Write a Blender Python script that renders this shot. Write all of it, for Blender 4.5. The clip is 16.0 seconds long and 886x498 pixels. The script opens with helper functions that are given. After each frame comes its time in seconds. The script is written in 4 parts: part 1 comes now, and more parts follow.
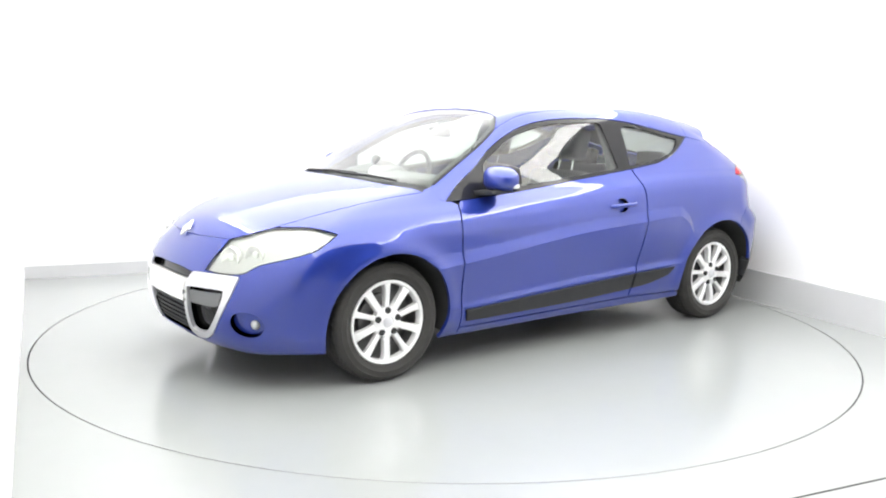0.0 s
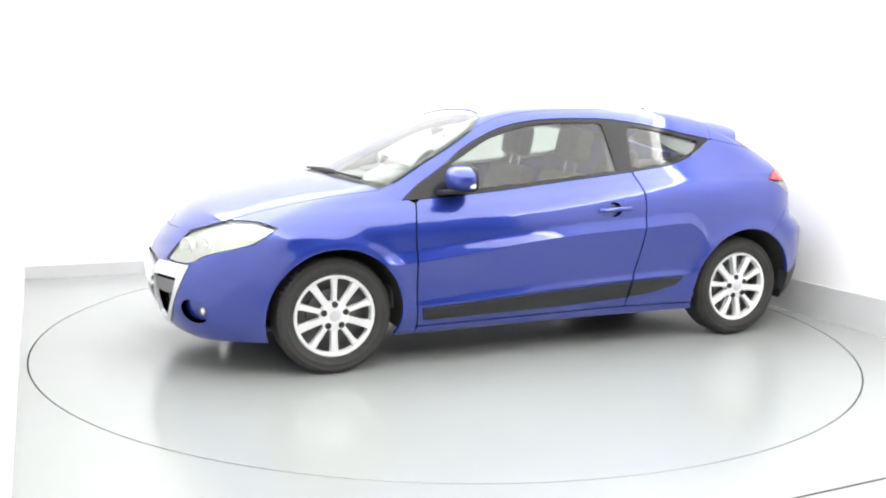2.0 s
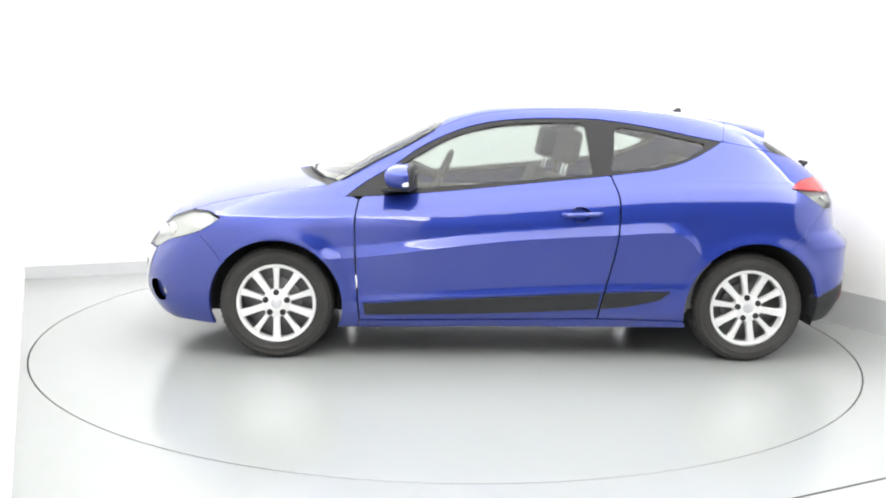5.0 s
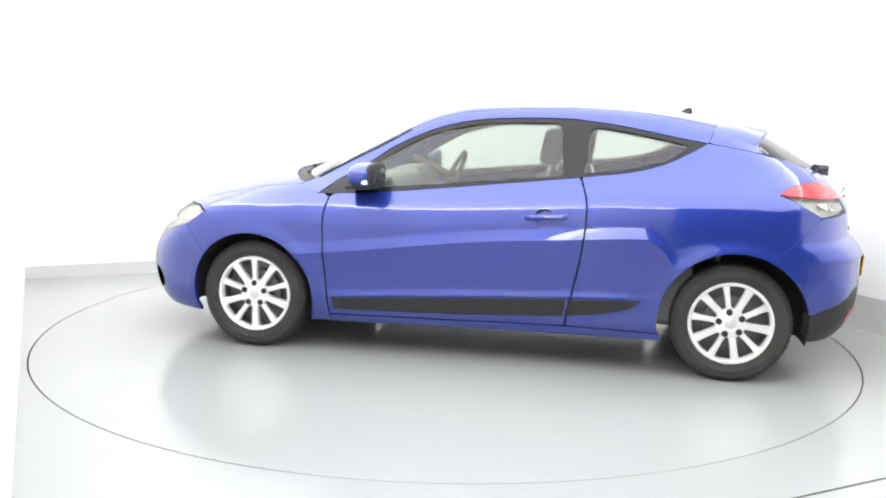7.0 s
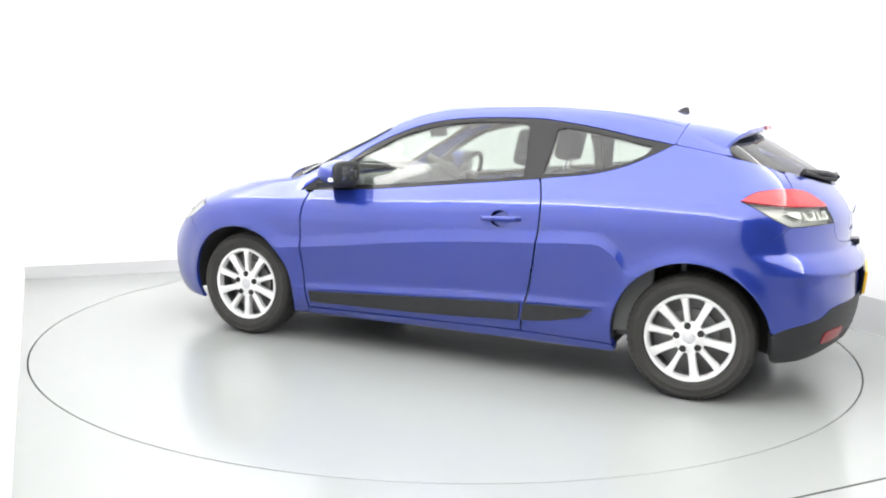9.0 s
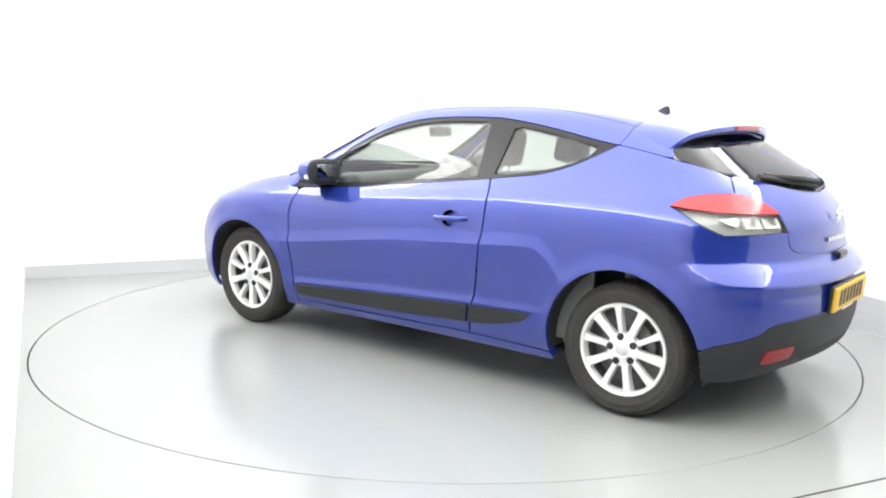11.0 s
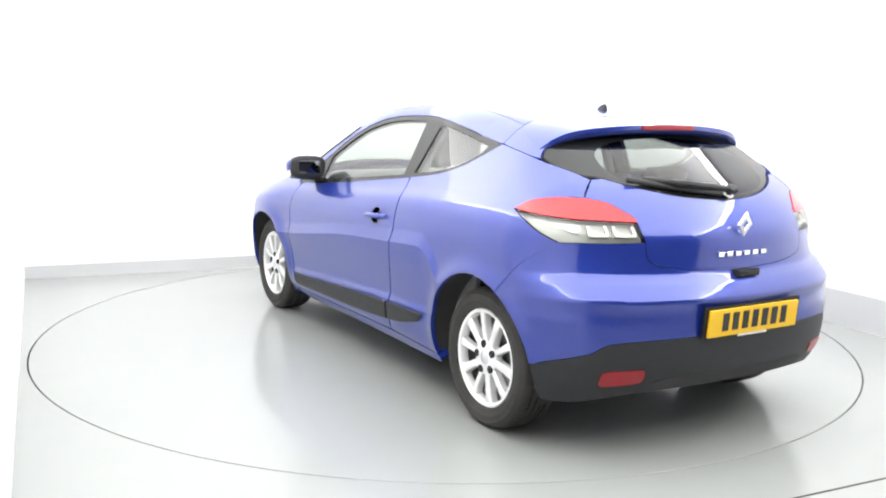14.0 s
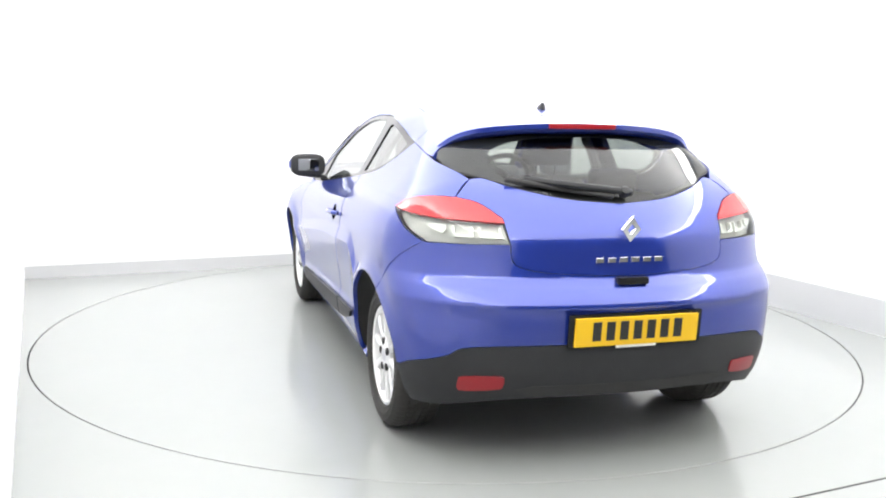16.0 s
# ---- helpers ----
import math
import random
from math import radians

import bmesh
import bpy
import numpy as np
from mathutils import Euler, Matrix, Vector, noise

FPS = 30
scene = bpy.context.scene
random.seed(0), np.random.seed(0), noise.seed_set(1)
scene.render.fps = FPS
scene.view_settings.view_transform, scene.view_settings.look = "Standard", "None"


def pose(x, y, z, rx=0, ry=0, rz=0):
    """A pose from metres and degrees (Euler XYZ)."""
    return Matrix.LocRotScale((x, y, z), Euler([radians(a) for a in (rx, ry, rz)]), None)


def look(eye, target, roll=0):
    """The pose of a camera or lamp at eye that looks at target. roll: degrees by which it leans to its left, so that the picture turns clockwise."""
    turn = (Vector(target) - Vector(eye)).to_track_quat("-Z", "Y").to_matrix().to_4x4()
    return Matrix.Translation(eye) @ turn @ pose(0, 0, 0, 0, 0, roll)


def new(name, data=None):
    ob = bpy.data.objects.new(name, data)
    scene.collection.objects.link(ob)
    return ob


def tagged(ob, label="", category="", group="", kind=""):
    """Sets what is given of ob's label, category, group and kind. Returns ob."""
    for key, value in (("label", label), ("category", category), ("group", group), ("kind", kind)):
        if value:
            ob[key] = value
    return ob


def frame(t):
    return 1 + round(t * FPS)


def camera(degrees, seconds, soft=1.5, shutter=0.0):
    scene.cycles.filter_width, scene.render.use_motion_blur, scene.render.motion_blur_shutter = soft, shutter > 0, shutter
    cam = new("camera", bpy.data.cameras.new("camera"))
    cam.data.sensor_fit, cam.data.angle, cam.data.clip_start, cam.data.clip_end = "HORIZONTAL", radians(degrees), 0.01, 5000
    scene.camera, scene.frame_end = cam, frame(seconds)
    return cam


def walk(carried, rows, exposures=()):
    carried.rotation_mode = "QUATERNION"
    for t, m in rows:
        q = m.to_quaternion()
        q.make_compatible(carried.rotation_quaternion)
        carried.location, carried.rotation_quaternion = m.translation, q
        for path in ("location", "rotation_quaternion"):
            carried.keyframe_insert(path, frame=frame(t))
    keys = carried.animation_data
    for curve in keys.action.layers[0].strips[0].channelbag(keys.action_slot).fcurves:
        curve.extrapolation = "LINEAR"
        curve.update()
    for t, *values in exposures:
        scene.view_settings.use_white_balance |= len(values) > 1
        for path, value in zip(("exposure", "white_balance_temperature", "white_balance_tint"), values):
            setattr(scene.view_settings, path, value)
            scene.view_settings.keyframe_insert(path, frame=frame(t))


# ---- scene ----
# camera: stands still close to the left wall of the booth
cam = camera(53.47, 16.0, soft=2.0)
EYE = (0.0, -5.576, 1.379)


def eye_pose():
    tilt, pan, roll = radians(8.957), radians(-0.263), 1.189
    way = Vector((math.sin(pan) * math.cos(tilt), math.cos(pan) * math.cos(tilt), -math.sin(tilt)))
    return look(EYE, Vector(EYE) + way, roll)


walk(cam, [(0, eye_pose()), (16, eye_pose())], [(0, 0.0), (16, 0.0)])

# light: assumed white luminous ceiling panels and added wall troughs in a white booth that opens to a dimmer hall
world = bpy.data.worlds.new("world")
scene.world = world
world.use_nodes = True
world.node_tree.nodes["Background"].inputs[0].default_value = (1, 1, 1, 1)
world.node_tree.nodes["Background"].inputs[1].default_value = 0.3
PANEL_POWER = 3.2
STRIP_POWER = 11.0


def room(u, v, z=0.0):
    """Booth space: u to its far right wall, v to its far back wall."""
    a = radians(25.0)
    e1, e2 = (math.cos(a), math.sin(a)), (-math.sin(a), math.cos(a))
    return Vector((u * e1[0] + v * e2[0], u * e1[1] + v * e2[1], z))
# ---- materials ----
def material(name, colour, rough=0.5, metal=0.0, coat=0.0, vary=0.0, scale=30.0, bump=0.0, stains=0.0, **more):
    """A surface with a fine grain and larger, soft stains in colour and gloss."""
    m = bpy.data.materials.new(name)
    m.use_nodes = True
    nt = m.node_tree
    b = nt.nodes["Principled BSDF"]
    b.inputs["Base Color"].default_value = (*colour, 1)
    b.inputs["Roughness"].default_value, b.inputs["Metallic"].default_value = rough, metal
    b.inputs["Coat Weight"].default_value, b.inputs["Coat Roughness"].default_value = coat, 0.04
    for key, value in more.items():
        b.inputs[key.replace("_", " ")].default_value = value
    if vary or bump or stains:
        co = nt.nodes.new("ShaderNodeTexCoord")
        fine = nt.nodes.new("ShaderNodeTexNoise")
        fine.inputs["Scale"].default_value, fine.inputs["Detail"].default_value = scale, 4
        broad = nt.nodes.new("ShaderNodeTexNoise")
        broad.inputs["Scale"].default_value, broad.inputs["Detail"].default_value = scale / 18, 3
        for n in (fine, broad):
            nt.links.new(co.outputs["Object"], n.inputs["Vector"])
        mix = nt.nodes.new("ShaderNodeMath")
        mix.operation = "MULTIPLY_ADD"
        nt.links.new(fine.outputs["Fac"], mix.inputs[0])
        mix.inputs[1].default_value = 0.4
        nt.links.new(broad.outputs["Fac"], mix.inputs[2])
        ramp = nt.nodes.new("ShaderNodeMapRange")
        ramp.inputs["From Min"].default_value, ramp.inputs["From Max"].default_value = 0.25, 1.15
        ramp.inputs["To Min"].default_value, ramp.inputs["To Max"].default_value = 1 - vary, 1 + vary
        nt.links.new(mix.outputs[0], ramp.inputs["Value"])
        tint = nt.nodes.new("ShaderNodeMix")
        tint.data_type, tint.blend_type = "RGBA", "MULTIPLY"
        tint.inputs["Factor"].default_value = 1.0
        tint.inputs["A"].default_value = (*colour, 1)
        nt.links.new(ramp.outputs["Result"], tint.inputs["B"])
        nt.links.new(tint.outputs["Result"], b.inputs["Base Color"])
        if stains:
            gloss = nt.nodes.new("ShaderNodeMapRange")
            gloss.inputs["From Min"].default_value, gloss.inputs["From Max"].default_value = 0.35, 0.65
            gloss.inputs["To Min"].default_value, gloss.inputs["To Max"].default_value = max(rough - stains, 0.02), rough + stains
            nt.links.new(broad.outputs["Fac"], gloss.inputs["Value"])
            nt.links.new(gloss.outputs["Result"], b.inputs["Roughness"])
        if bump:
            bp = nt.nodes.new("ShaderNodeBump")
            bp.inputs["Strength"].default_value, bp.inputs["Distance"].default_value = bump, 0.002
            nt.links.new(fine.outputs["Fac"], bp.inputs["Height"])
            nt.links.new(bp.outputs["Normal"], b.inputs["Normal"])
    return m


def glass(name, tint, gloss=1.0):
    """A thin pane: tinted, see-through, with a real reflection."""
    m = bpy.data.materials.new(name)
    m.use_nodes = True
    nt = m.node_tree
    nt.nodes.remove(nt.nodes["Principled BSDF"])
    clear, shine = nt.nodes.new("ShaderNodeBsdfTransparent"), nt.nodes.new("ShaderNodeBsdfGlossy")
    clear.inputs["Color"].default_value = (*tint, 1)
    shine.inputs["Roughness"].default_value = 0.02
    shine.inputs["Color"].default_value = (gloss, gloss, gloss, 1)
    edge, power, fac = nt.nodes.new("ShaderNodeLayerWeight"), nt.nodes.new("ShaderNodeMath"), nt.nodes.new("ShaderNodeMath")
    mix = nt.nodes.new("ShaderNodeMixShader")
    edge.inputs["Blend"].default_value = 0.5
    power.operation, power.inputs[1].default_value = "POWER", 4.0
    fac.operation, fac.inputs[1].default_value, fac.inputs[2].default_value = "MULTIPLY_ADD", 0.85, 0.055
    nt.links.new(edge.outputs["Facing"], power.inputs[0])
    nt.links.new(power.outputs[0], fac.inputs[0])
    nt.links.new(fac.outputs[0], mix.inputs[0])
    nt.links.new(clear.outputs[0], mix.inputs[1])
    nt.links.new(shine.outputs[0], mix.inputs[2])
    nt.links.new(mix.outputs[0], nt.nodes["Material Output"].inputs["Surface"])
    return m


def lamp_material(name, colour, strength):
    m = bpy.data.materials.new(name)
    m.use_nodes = True
    b = m.node_tree.nodes["Principled BSDF"]
    b.inputs["Emission Color"].default_value = (*colour, 1)
    b.inputs["Emission Strength"].default_value = strength
    return m


WHITE = material("white_wall_paint", (0.86, 0.86, 0.86), 0.7, vary=0.015, scale=12, bump=0.1)
HALL = material("grey_hall_paint", (0.18, 0.18, 0.185), 0.7, vary=0.05, scale=8, bump=0.1)
SKIRT = material("pale_grey_skirting", (0.55, 0.555, 0.56), 0.45, vary=0.03, scale=20, bump=0.1)
FLOOR = material("grey_floor_paint", (0.300, 0.311, 0.306), 0.17, vary=0.035, scale=9, bump=0.02, stains=0.012, IOR=1.5)
DECK = material("turntable_paint", (0.300, 0.311, 0.306), 0.17, vary=0.03, scale=11, bump=0.02, stains=0.012, IOR=1.5)
GROOVE = material("dark_gap", (0.03, 0.03, 0.03), 0.9, vary=0.2, scale=40)
PAINT = material("blue_metallic_paint", (0.017, 0.038, 0.275), 0.32, 0.42, 1.0, vary=0.05, scale=45, Coat_IOR=1.66, Specular_Tint=(0.4, 0.44, 0.75, 1))
BLACK = material("black_plastic", (0.024, 0.025, 0.027), 0.5, vary=0.12, scale=300, bump=0.15, Specular_IOR_Level=0.3)
GLOSS_BLACK = material("gloss_black_trim", (0.016, 0.016, 0.017), 0.10, vary=0.1, scale=80, Specular_IOR_Level=0.25)
SEAL = material("black_rubber_seal", (0.024, 0.024, 0.024), 0.7, vary=0.1, scale=100)
RUBBER = material("tyre_rubber", (0.042, 0.041, 0.039), 0.8, vary=0.3, scale=120, bump=0.4, Specular_IOR_Level=0.3)
ALLOY = material("silver_alloy", (0.82, 0.82, 0.82), 0.32, 0.35, 0.4, vary=0.03, scale=200)
DULL_METAL = material("dull_grey_metal", (0.20, 0.20, 0.20), 0.5, 0.7, vary=0.15, scale=90)
SILVER = material("satin_silver_trim", (0.66, 0.66, 0.68), 0.28, 0.6, 0.3, vary=0.02, scale=150)
CHROME = material("chrome", (0.85, 0.85, 0.87), 0.08, 1.0, vary=0.02, scale=80)
CLOTH = material("charcoal_seat_cloth", (0.018, 0.018, 0.020), 0.9, vary=0.25, scale=220, bump=0.4)
CABIN = material("grey_cabin_plastic", (0.16, 0.165, 0.165), 0.7, vary=0.12, scale=150, bump=0.2)
LINING = material("pale_headlining", (0.42, 0.42, 0.40), 0.9, vary=0.06, scale=160, bump=0.2)
PLATE_YELLOW = material("yellow_plate", (0.74, 0.45, 0.010), 0.35, vary=0.03, scale=60)
PLATE_WHITE = material("white_plate", (0.82, 0.82, 0.80), 0.3, vary=0.02, scale=60)
INK = material("plate_black", (0.015, 0.015, 0.015), 0.5, vary=0.1, scale=60)
RED_LENS = material("red_lamp_lens", (0.46, 0.008, 0.016), 0.15, 0.0, 0.4, vary=0.06, scale=60)
DARK_RED = material("dark_red_reflector", (0.26, 0.005, 0.012), 0.3, 0.0, 0.1, vary=0.1, scale=60)
LAMP_WHITE = material("white_lamp_reflector", (0.72, 0.73, 0.70), 0.22, 0.2, vary=0.05, scale=40)
LAMP_GREY = material("grey_lamp_housing", (0.46, 0.46, 0.45), 0.3, 0.2, vary=0.1, scale=50)
WINDOW = glass("side_window_glass", (0.62, 0.67, 0.63))
SCREEN = glass("windscreen_glass", (0.78, 0.84, 0.78))
REAR_GLASS = glass("dark_rear_glass", (0.42, 0.44, 0.43), 0.6)
LENS = glass("clear_lamp_lens", (0.93, 0.95, 0.92), 0.55)
MIRROR = material("mirror_glass", (0.22, 0.23, 0.25), 0.02, 1.0)
# ---- the car's outer form: one smooth implicit surface, from which every panel is cut ----
def spline(xs, ys):
    """A smooth curve through the given values (monotone cubic)."""
    xs, ys = np.array(xs, float), np.array(ys, float)
    if xs[0] > xs[-1]:
        xs, ys = xs[::-1], ys[::-1]
    h = np.diff(xs)
    d = np.diff(ys) / h
    m = np.zeros(len(xs))
    m[0], m[-1] = d[0], d[-1]
    for i in range(1, len(xs) - 1):
        if d[i - 1] * d[i] > 0:
            w1, w2 = 2 * h[i] + h[i - 1], h[i] + 2 * h[i - 1]
            m[i] = (w1 + w2) / (w1 / d[i - 1] + w2 / d[i])

    def at(x):
        x = np.clip(np.asarray(x, float), xs[0], xs[-1])
        i = np.clip(np.searchsorted(xs, x) - 1, 0, len(xs) - 2)
        t = (x - xs[i]) / h[i]
        return ((1 + 2 * t) * (1 - t) ** 2 * ys[i] + t * (1 - t) ** 2 * h[i] * m[i]
                + t * t * (3 - 2 * t) * ys[i + 1] + t * t * (t - 1) * h[i] * m[i + 1])
    return at


TOP = spline((2.30, 2.17, 2.10, 2.02, 1.89, 1.72, 1.55, 1.35, 1.18, 1.03, 0.86, 0.686, 0.50, 0.333, 0.10, -0.4, -0.77, -1.15, -1.35, -1.50, -1.70, -1.93, -2.10, -2.25),
             (0.50, 0.63, 0.695, 0.768, 0.852, 0.916, 0.962, 1.000, 1.024, 1.080, 1.166, 1.248, 1.328, 1.384, 1.424, 1.440, 1.426, 1.388, 1.350, 1.288, 1.175, 1.03, 0.90, 0.76))
BOW = spline((2.2, 1.3, 1.0, 0.5, 0.1, -0.8, -1.3, -2.2), (0.40, 0.34, 0.30, 0.22, 0.05, 0.0, -0.30, -0.36))
CROWN = spline((2.2, 1.2, 0.8, 0.0, -1.3, -2.2), (0.09, 0.12, 0.06, 0.075, 0.07, 0.05))
WIDE = spline((2.2, 1.9, 1.6, 1.3, 0.9, 0.3, -0.3, -0.8, -1.3, -1.6, -1.9, -2.15),
              (0.76, 0.83, 0.868, 0.880, 0.868, 0.866, 0.870, 0.878, 0.885, 0.874, 0.845, 0.80))
DROP = spline((0.10, 0.20, 0.28, 0.36, 0.45, 0.53, 0.60, 0.66, 0.74, 0.81, 0.87, 0.93, 1.0, 1.1, 1.2, 1.3, 1.42),
              (-0.12, -0.078, -0.050, -0.042, -0.034, -0.024, -0.016, -0.012, -0.012, -0.024, -0.050, -0.098, -0.142, -0.195, -0.248, -0.303, -0.372))
SHOULDER = spline((2.2, 1.6, 1.0, 0.4, -0.4, -0.8, -1.3, -1.8, -2.2), (0.80, 0.87, 0.90, 0.93, 0.99, 1.02, 1.03, 1.00, 0.98))
REAR_NARROW = spline((0.0, -0.6, -1.15, -1.6, -2.1), (0.0, 0.01, 0.05, 0.09, 0.14))
NOSE = spline((0.15, 0.22, 0.30, 0.40, 0.52, 0.60, 0.66, 0.72, 0.80), (2.035, 2.105, 2.148, 2.168, 2.176, 2.17, 2.158, 2.136, 2.10))
TAIL = spline((0.18, 0.24, 0.32, 0.42, 0.52, 0.60, 0.645, 0.660, 0.668, 0.72, 0.76, 0.82, 0.90, 0.97, 1.05, 1.3),
              (-1.93, -1.975, -2.025, -2.055, -2.060, -2.060, -2.066, -2.073, -2.070, -2.036, -2.0, -1.995, -2.0, -1.985, -1.96, -1.9))
CREASE = spline((2.0, 1.2, 1.0, 0.65, 0.3, 0.0, -0.5, -0.85, -0.95, -1.03, -2.0), (0.56, 0.57, 0.575, 0.61, 0.655, 0.688, 0.722, 0.742, 0.69, 0.60, 0.58))
CREASE_OUT = spline((2.0, 1.25, 1.0, 0.7, 0.0, -0.7, -0.95, -1.15, -2.0), (0.0, 0.005, 0.018, 0.022, 0.019, 0.021, 0.015, 0.0, 0.0))
FLARE = spline((1.0, 0.845, 0.3, -0.466, -0.86, -1.0), (0.335, 0.342, 0.374, 0.416, 0.428, 0.430))
FLARE_OUT = spline((1.1, 0.9, 0.7, -0.7, -0.9, -1.0), (0.0, 0.006, 0.013, 0.013, 0.006, 0.0))
AXLE, TYRE_R = 1.32, 0.312


def smax(a, b, k):
    h = np.maximum(k - np.abs(a - b), 0)
    return np.maximum(a, b) + h * h / (4 * k)


def side_width(x, z):
    lift = np.clip((z - 0.6) / 0.35, 0, 1)
    lift = lift * lift * (3 - 2 * lift)
    zz = z - (SHOULDER(x) - 0.93) * lift
    w = WIDE(x) + DROP(zz)
    up = np.clip((zz - 0.93) / 0.3, 0, 1)
    w = w - REAR_NARROW(x) * up
    s = z - CREASE(x)
    w = w + CREASE_OUT(x) * np.where(s > 0, np.clip(1 - s / 0.062, 0, 1) ** 1.1, np.exp(-np.abs(s) / 0.16))
    s = z - FLARE(x)
    w = w + FLARE_OUT(x) * (np.where(s > 0, np.clip(1 - s / 0.036, 0, 1) ** 1.25, 1 - np.clip(-s / 0.2, 0, 1)))
    for ax in (AXLE, -AXLE):
        r = np.hypot(x - ax, z - TYRE_R)
        w = w + 0.018 * np.exp(-((r - 0.37) / 0.055) ** 2) * np.clip((z - 0.22) / 0.15, 0, 1)
    return w


def body_field(p):
    """Below zero inside the car's form. p: rows of x (forward), y (left), z (up)."""
    x, y, z = p[..., 0], np.abs(p[..., 1]), p[..., 2]
    y2 = y * y
    side = y - side_width(x, z)
    top = (z - (TOP(x + BOW(x) * y2) - CROWN(x) * y2)) * 0.8
    nose = x - (NOSE(z) - 0.10 * y2 - 0.73 * y2 * y2)
    high = np.clip((z - 0.56) / 0.36, 0, 1)
    high = high * high * (3 - 2 * high)
    tail = (TAIL(z) + (0.19 + 0.15 * high) * y2 + (0.27 - 0.07 * high) * y2 * y2) - x
    low = (0.162 + 0.015 * np.clip((np.abs(x) - 1.5) / 0.5, 0, 1)) - z
    f = smax(side, top, 0.09)
    f = smax(f, nose, 0.14)
    f = smax(f, tail, 0.14)
    return smax(f, low, 0.05)


def meet(start, way, reach, steps=140):
    """Where rays from outside first meet the form (rows); nan where they miss."""
    start, way = np.atleast_2d(np.asarray(start, float)), np.atleast_2d(np.asarray(way, float))
    n = len(start)
    lo, hi, found = np.zeros(n), np.zeros(n), np.zeros(n, bool)
    best, best_f = np.zeros(n), np.full(n, 1e9)
    for s in np.linspace(0, reach, steps):
        f = body_field(start + s * way)
        better = (f < best_f) & ~found
        best_f[better], best[better] = f[better], s
        fresh = (f < 0) & ~found
        hi[fresh], lo[fresh] = s, s - reach / (steps - 1)
        found |= fresh
    for _ in range(24):
        mid = (lo + hi) / 2
        inside = body_field(start + mid[:, None] * way) < 0
        hi, lo = np.where(inside, mid, hi), np.where(inside, lo, mid)
    s = np.where(found, (lo + hi) / 2, best)
    return start + s[:, None] * way, found


def slope(p):
    e = 1e-3
    g = np.stack([body_field(p + d) - body_field(p - d) for d in np.eye(3) * e], -1)
    return g / np.maximum(np.linalg.norm(g, axis=-1, keepdims=True), 1e-9)
# ---- mesh tools ----
from mathutils.geometry import delaunay_2d_cdt

def mesh_object(name, verts, faces, mat, parent=None, label="", smooth=True, normals=None):
    me = bpy.data.meshes.new(name)
    me.from_pydata([tuple(map(float, v)) for v in verts], [], [tuple(map(int, f)) for f in faces])
    me.materials.append(mat)
    me.polygons.foreach_set("use_smooth", [smooth] * len(me.polygons))
    if normals is not None:
        me.normals_split_custom_set_from_vertices([tuple(map(float, n)) for n in normals])
    ob = new(name, me)
    ob.parent = parent
    return tagged(ob, label)


def part(name, bm, mat, parent=None, label="", smooth=False):
    """Links a bmesh as one mesh object under a thing."""
    me = bpy.data.meshes.new(name)
    if smooth:
        for f in bm.faces:
            f.smooth = True
        for e in bm.edges:
            if len(e.link_faces) == 2 and e.calc_face_angle(0) > 0.6:
                e.smooth = False
    bm.to_mesh(me)
    bm.free()
    me.materials.append(mat)
    ob = new(name, me)
    ob.parent = parent
    return tagged(ob, label)


def box(sx, sy, sz, m=None, bevel=0.0, segments=2):
    bm = bmesh.new()
    bmesh.ops.create_cube(bm, size=1.0, matrix=Matrix.Diagonal((sx, sy, sz, 1)))
    if bevel:
        bmesh.ops.bevel(bm, geom=bm.edges[:], offset=bevel, segments=segments, affect="EDGES", profile=0.6)
    if m is not None:
        bm.transform(m)
    return bm


def tube(r1, r2, depth, m=None, n=32, bevel=0.0):
    bm = bmesh.new()
    bmesh.ops.create_cone(bm, cap_ends=True, segments=n, radius1=r1, radius2=r2, depth=depth)
    if bevel:
        rim = [e for e in bm.edges if any(len(f.verts) > 4 for f in e.link_faces)]
        bmesh.ops.bevel(bm, geom=rim, offset=bevel, segments=2, affect="EDGES", profile=0.6)
    if m is not None:
        bm.transform(m)
    return bm


def join(*bms):
    out = bmesh.new()
    for b in bms:
        me = bpy.data.meshes.new("tmp")
        b.to_mesh(me)
        b.free()
        out.from_mesh(me)
        bpy.data.meshes.remove(me)
    return out


def lathe(profile, n=64, m=None):
    """Turns a profile of (radius, height) round the z axis."""
    bm = bmesh.new()
    rings = []
    for r, h in profile:
        rings.append([bm.verts.new((r * math.cos(2 * math.pi * i / n), r * math.sin(2 * math.pi * i / n), h)) for i in range(n)])
    for a, b in zip(rings, rings[1:]):
        for i in range(n):
            bm.faces.new((a[i], a[(i + 1) % n], b[(i + 1) % n], b[i]))
    if m is not None:
        bm.transform(m)
    bmesh.ops.recalc_face_normals(bm, faces=bm.faces[:])
    return bm


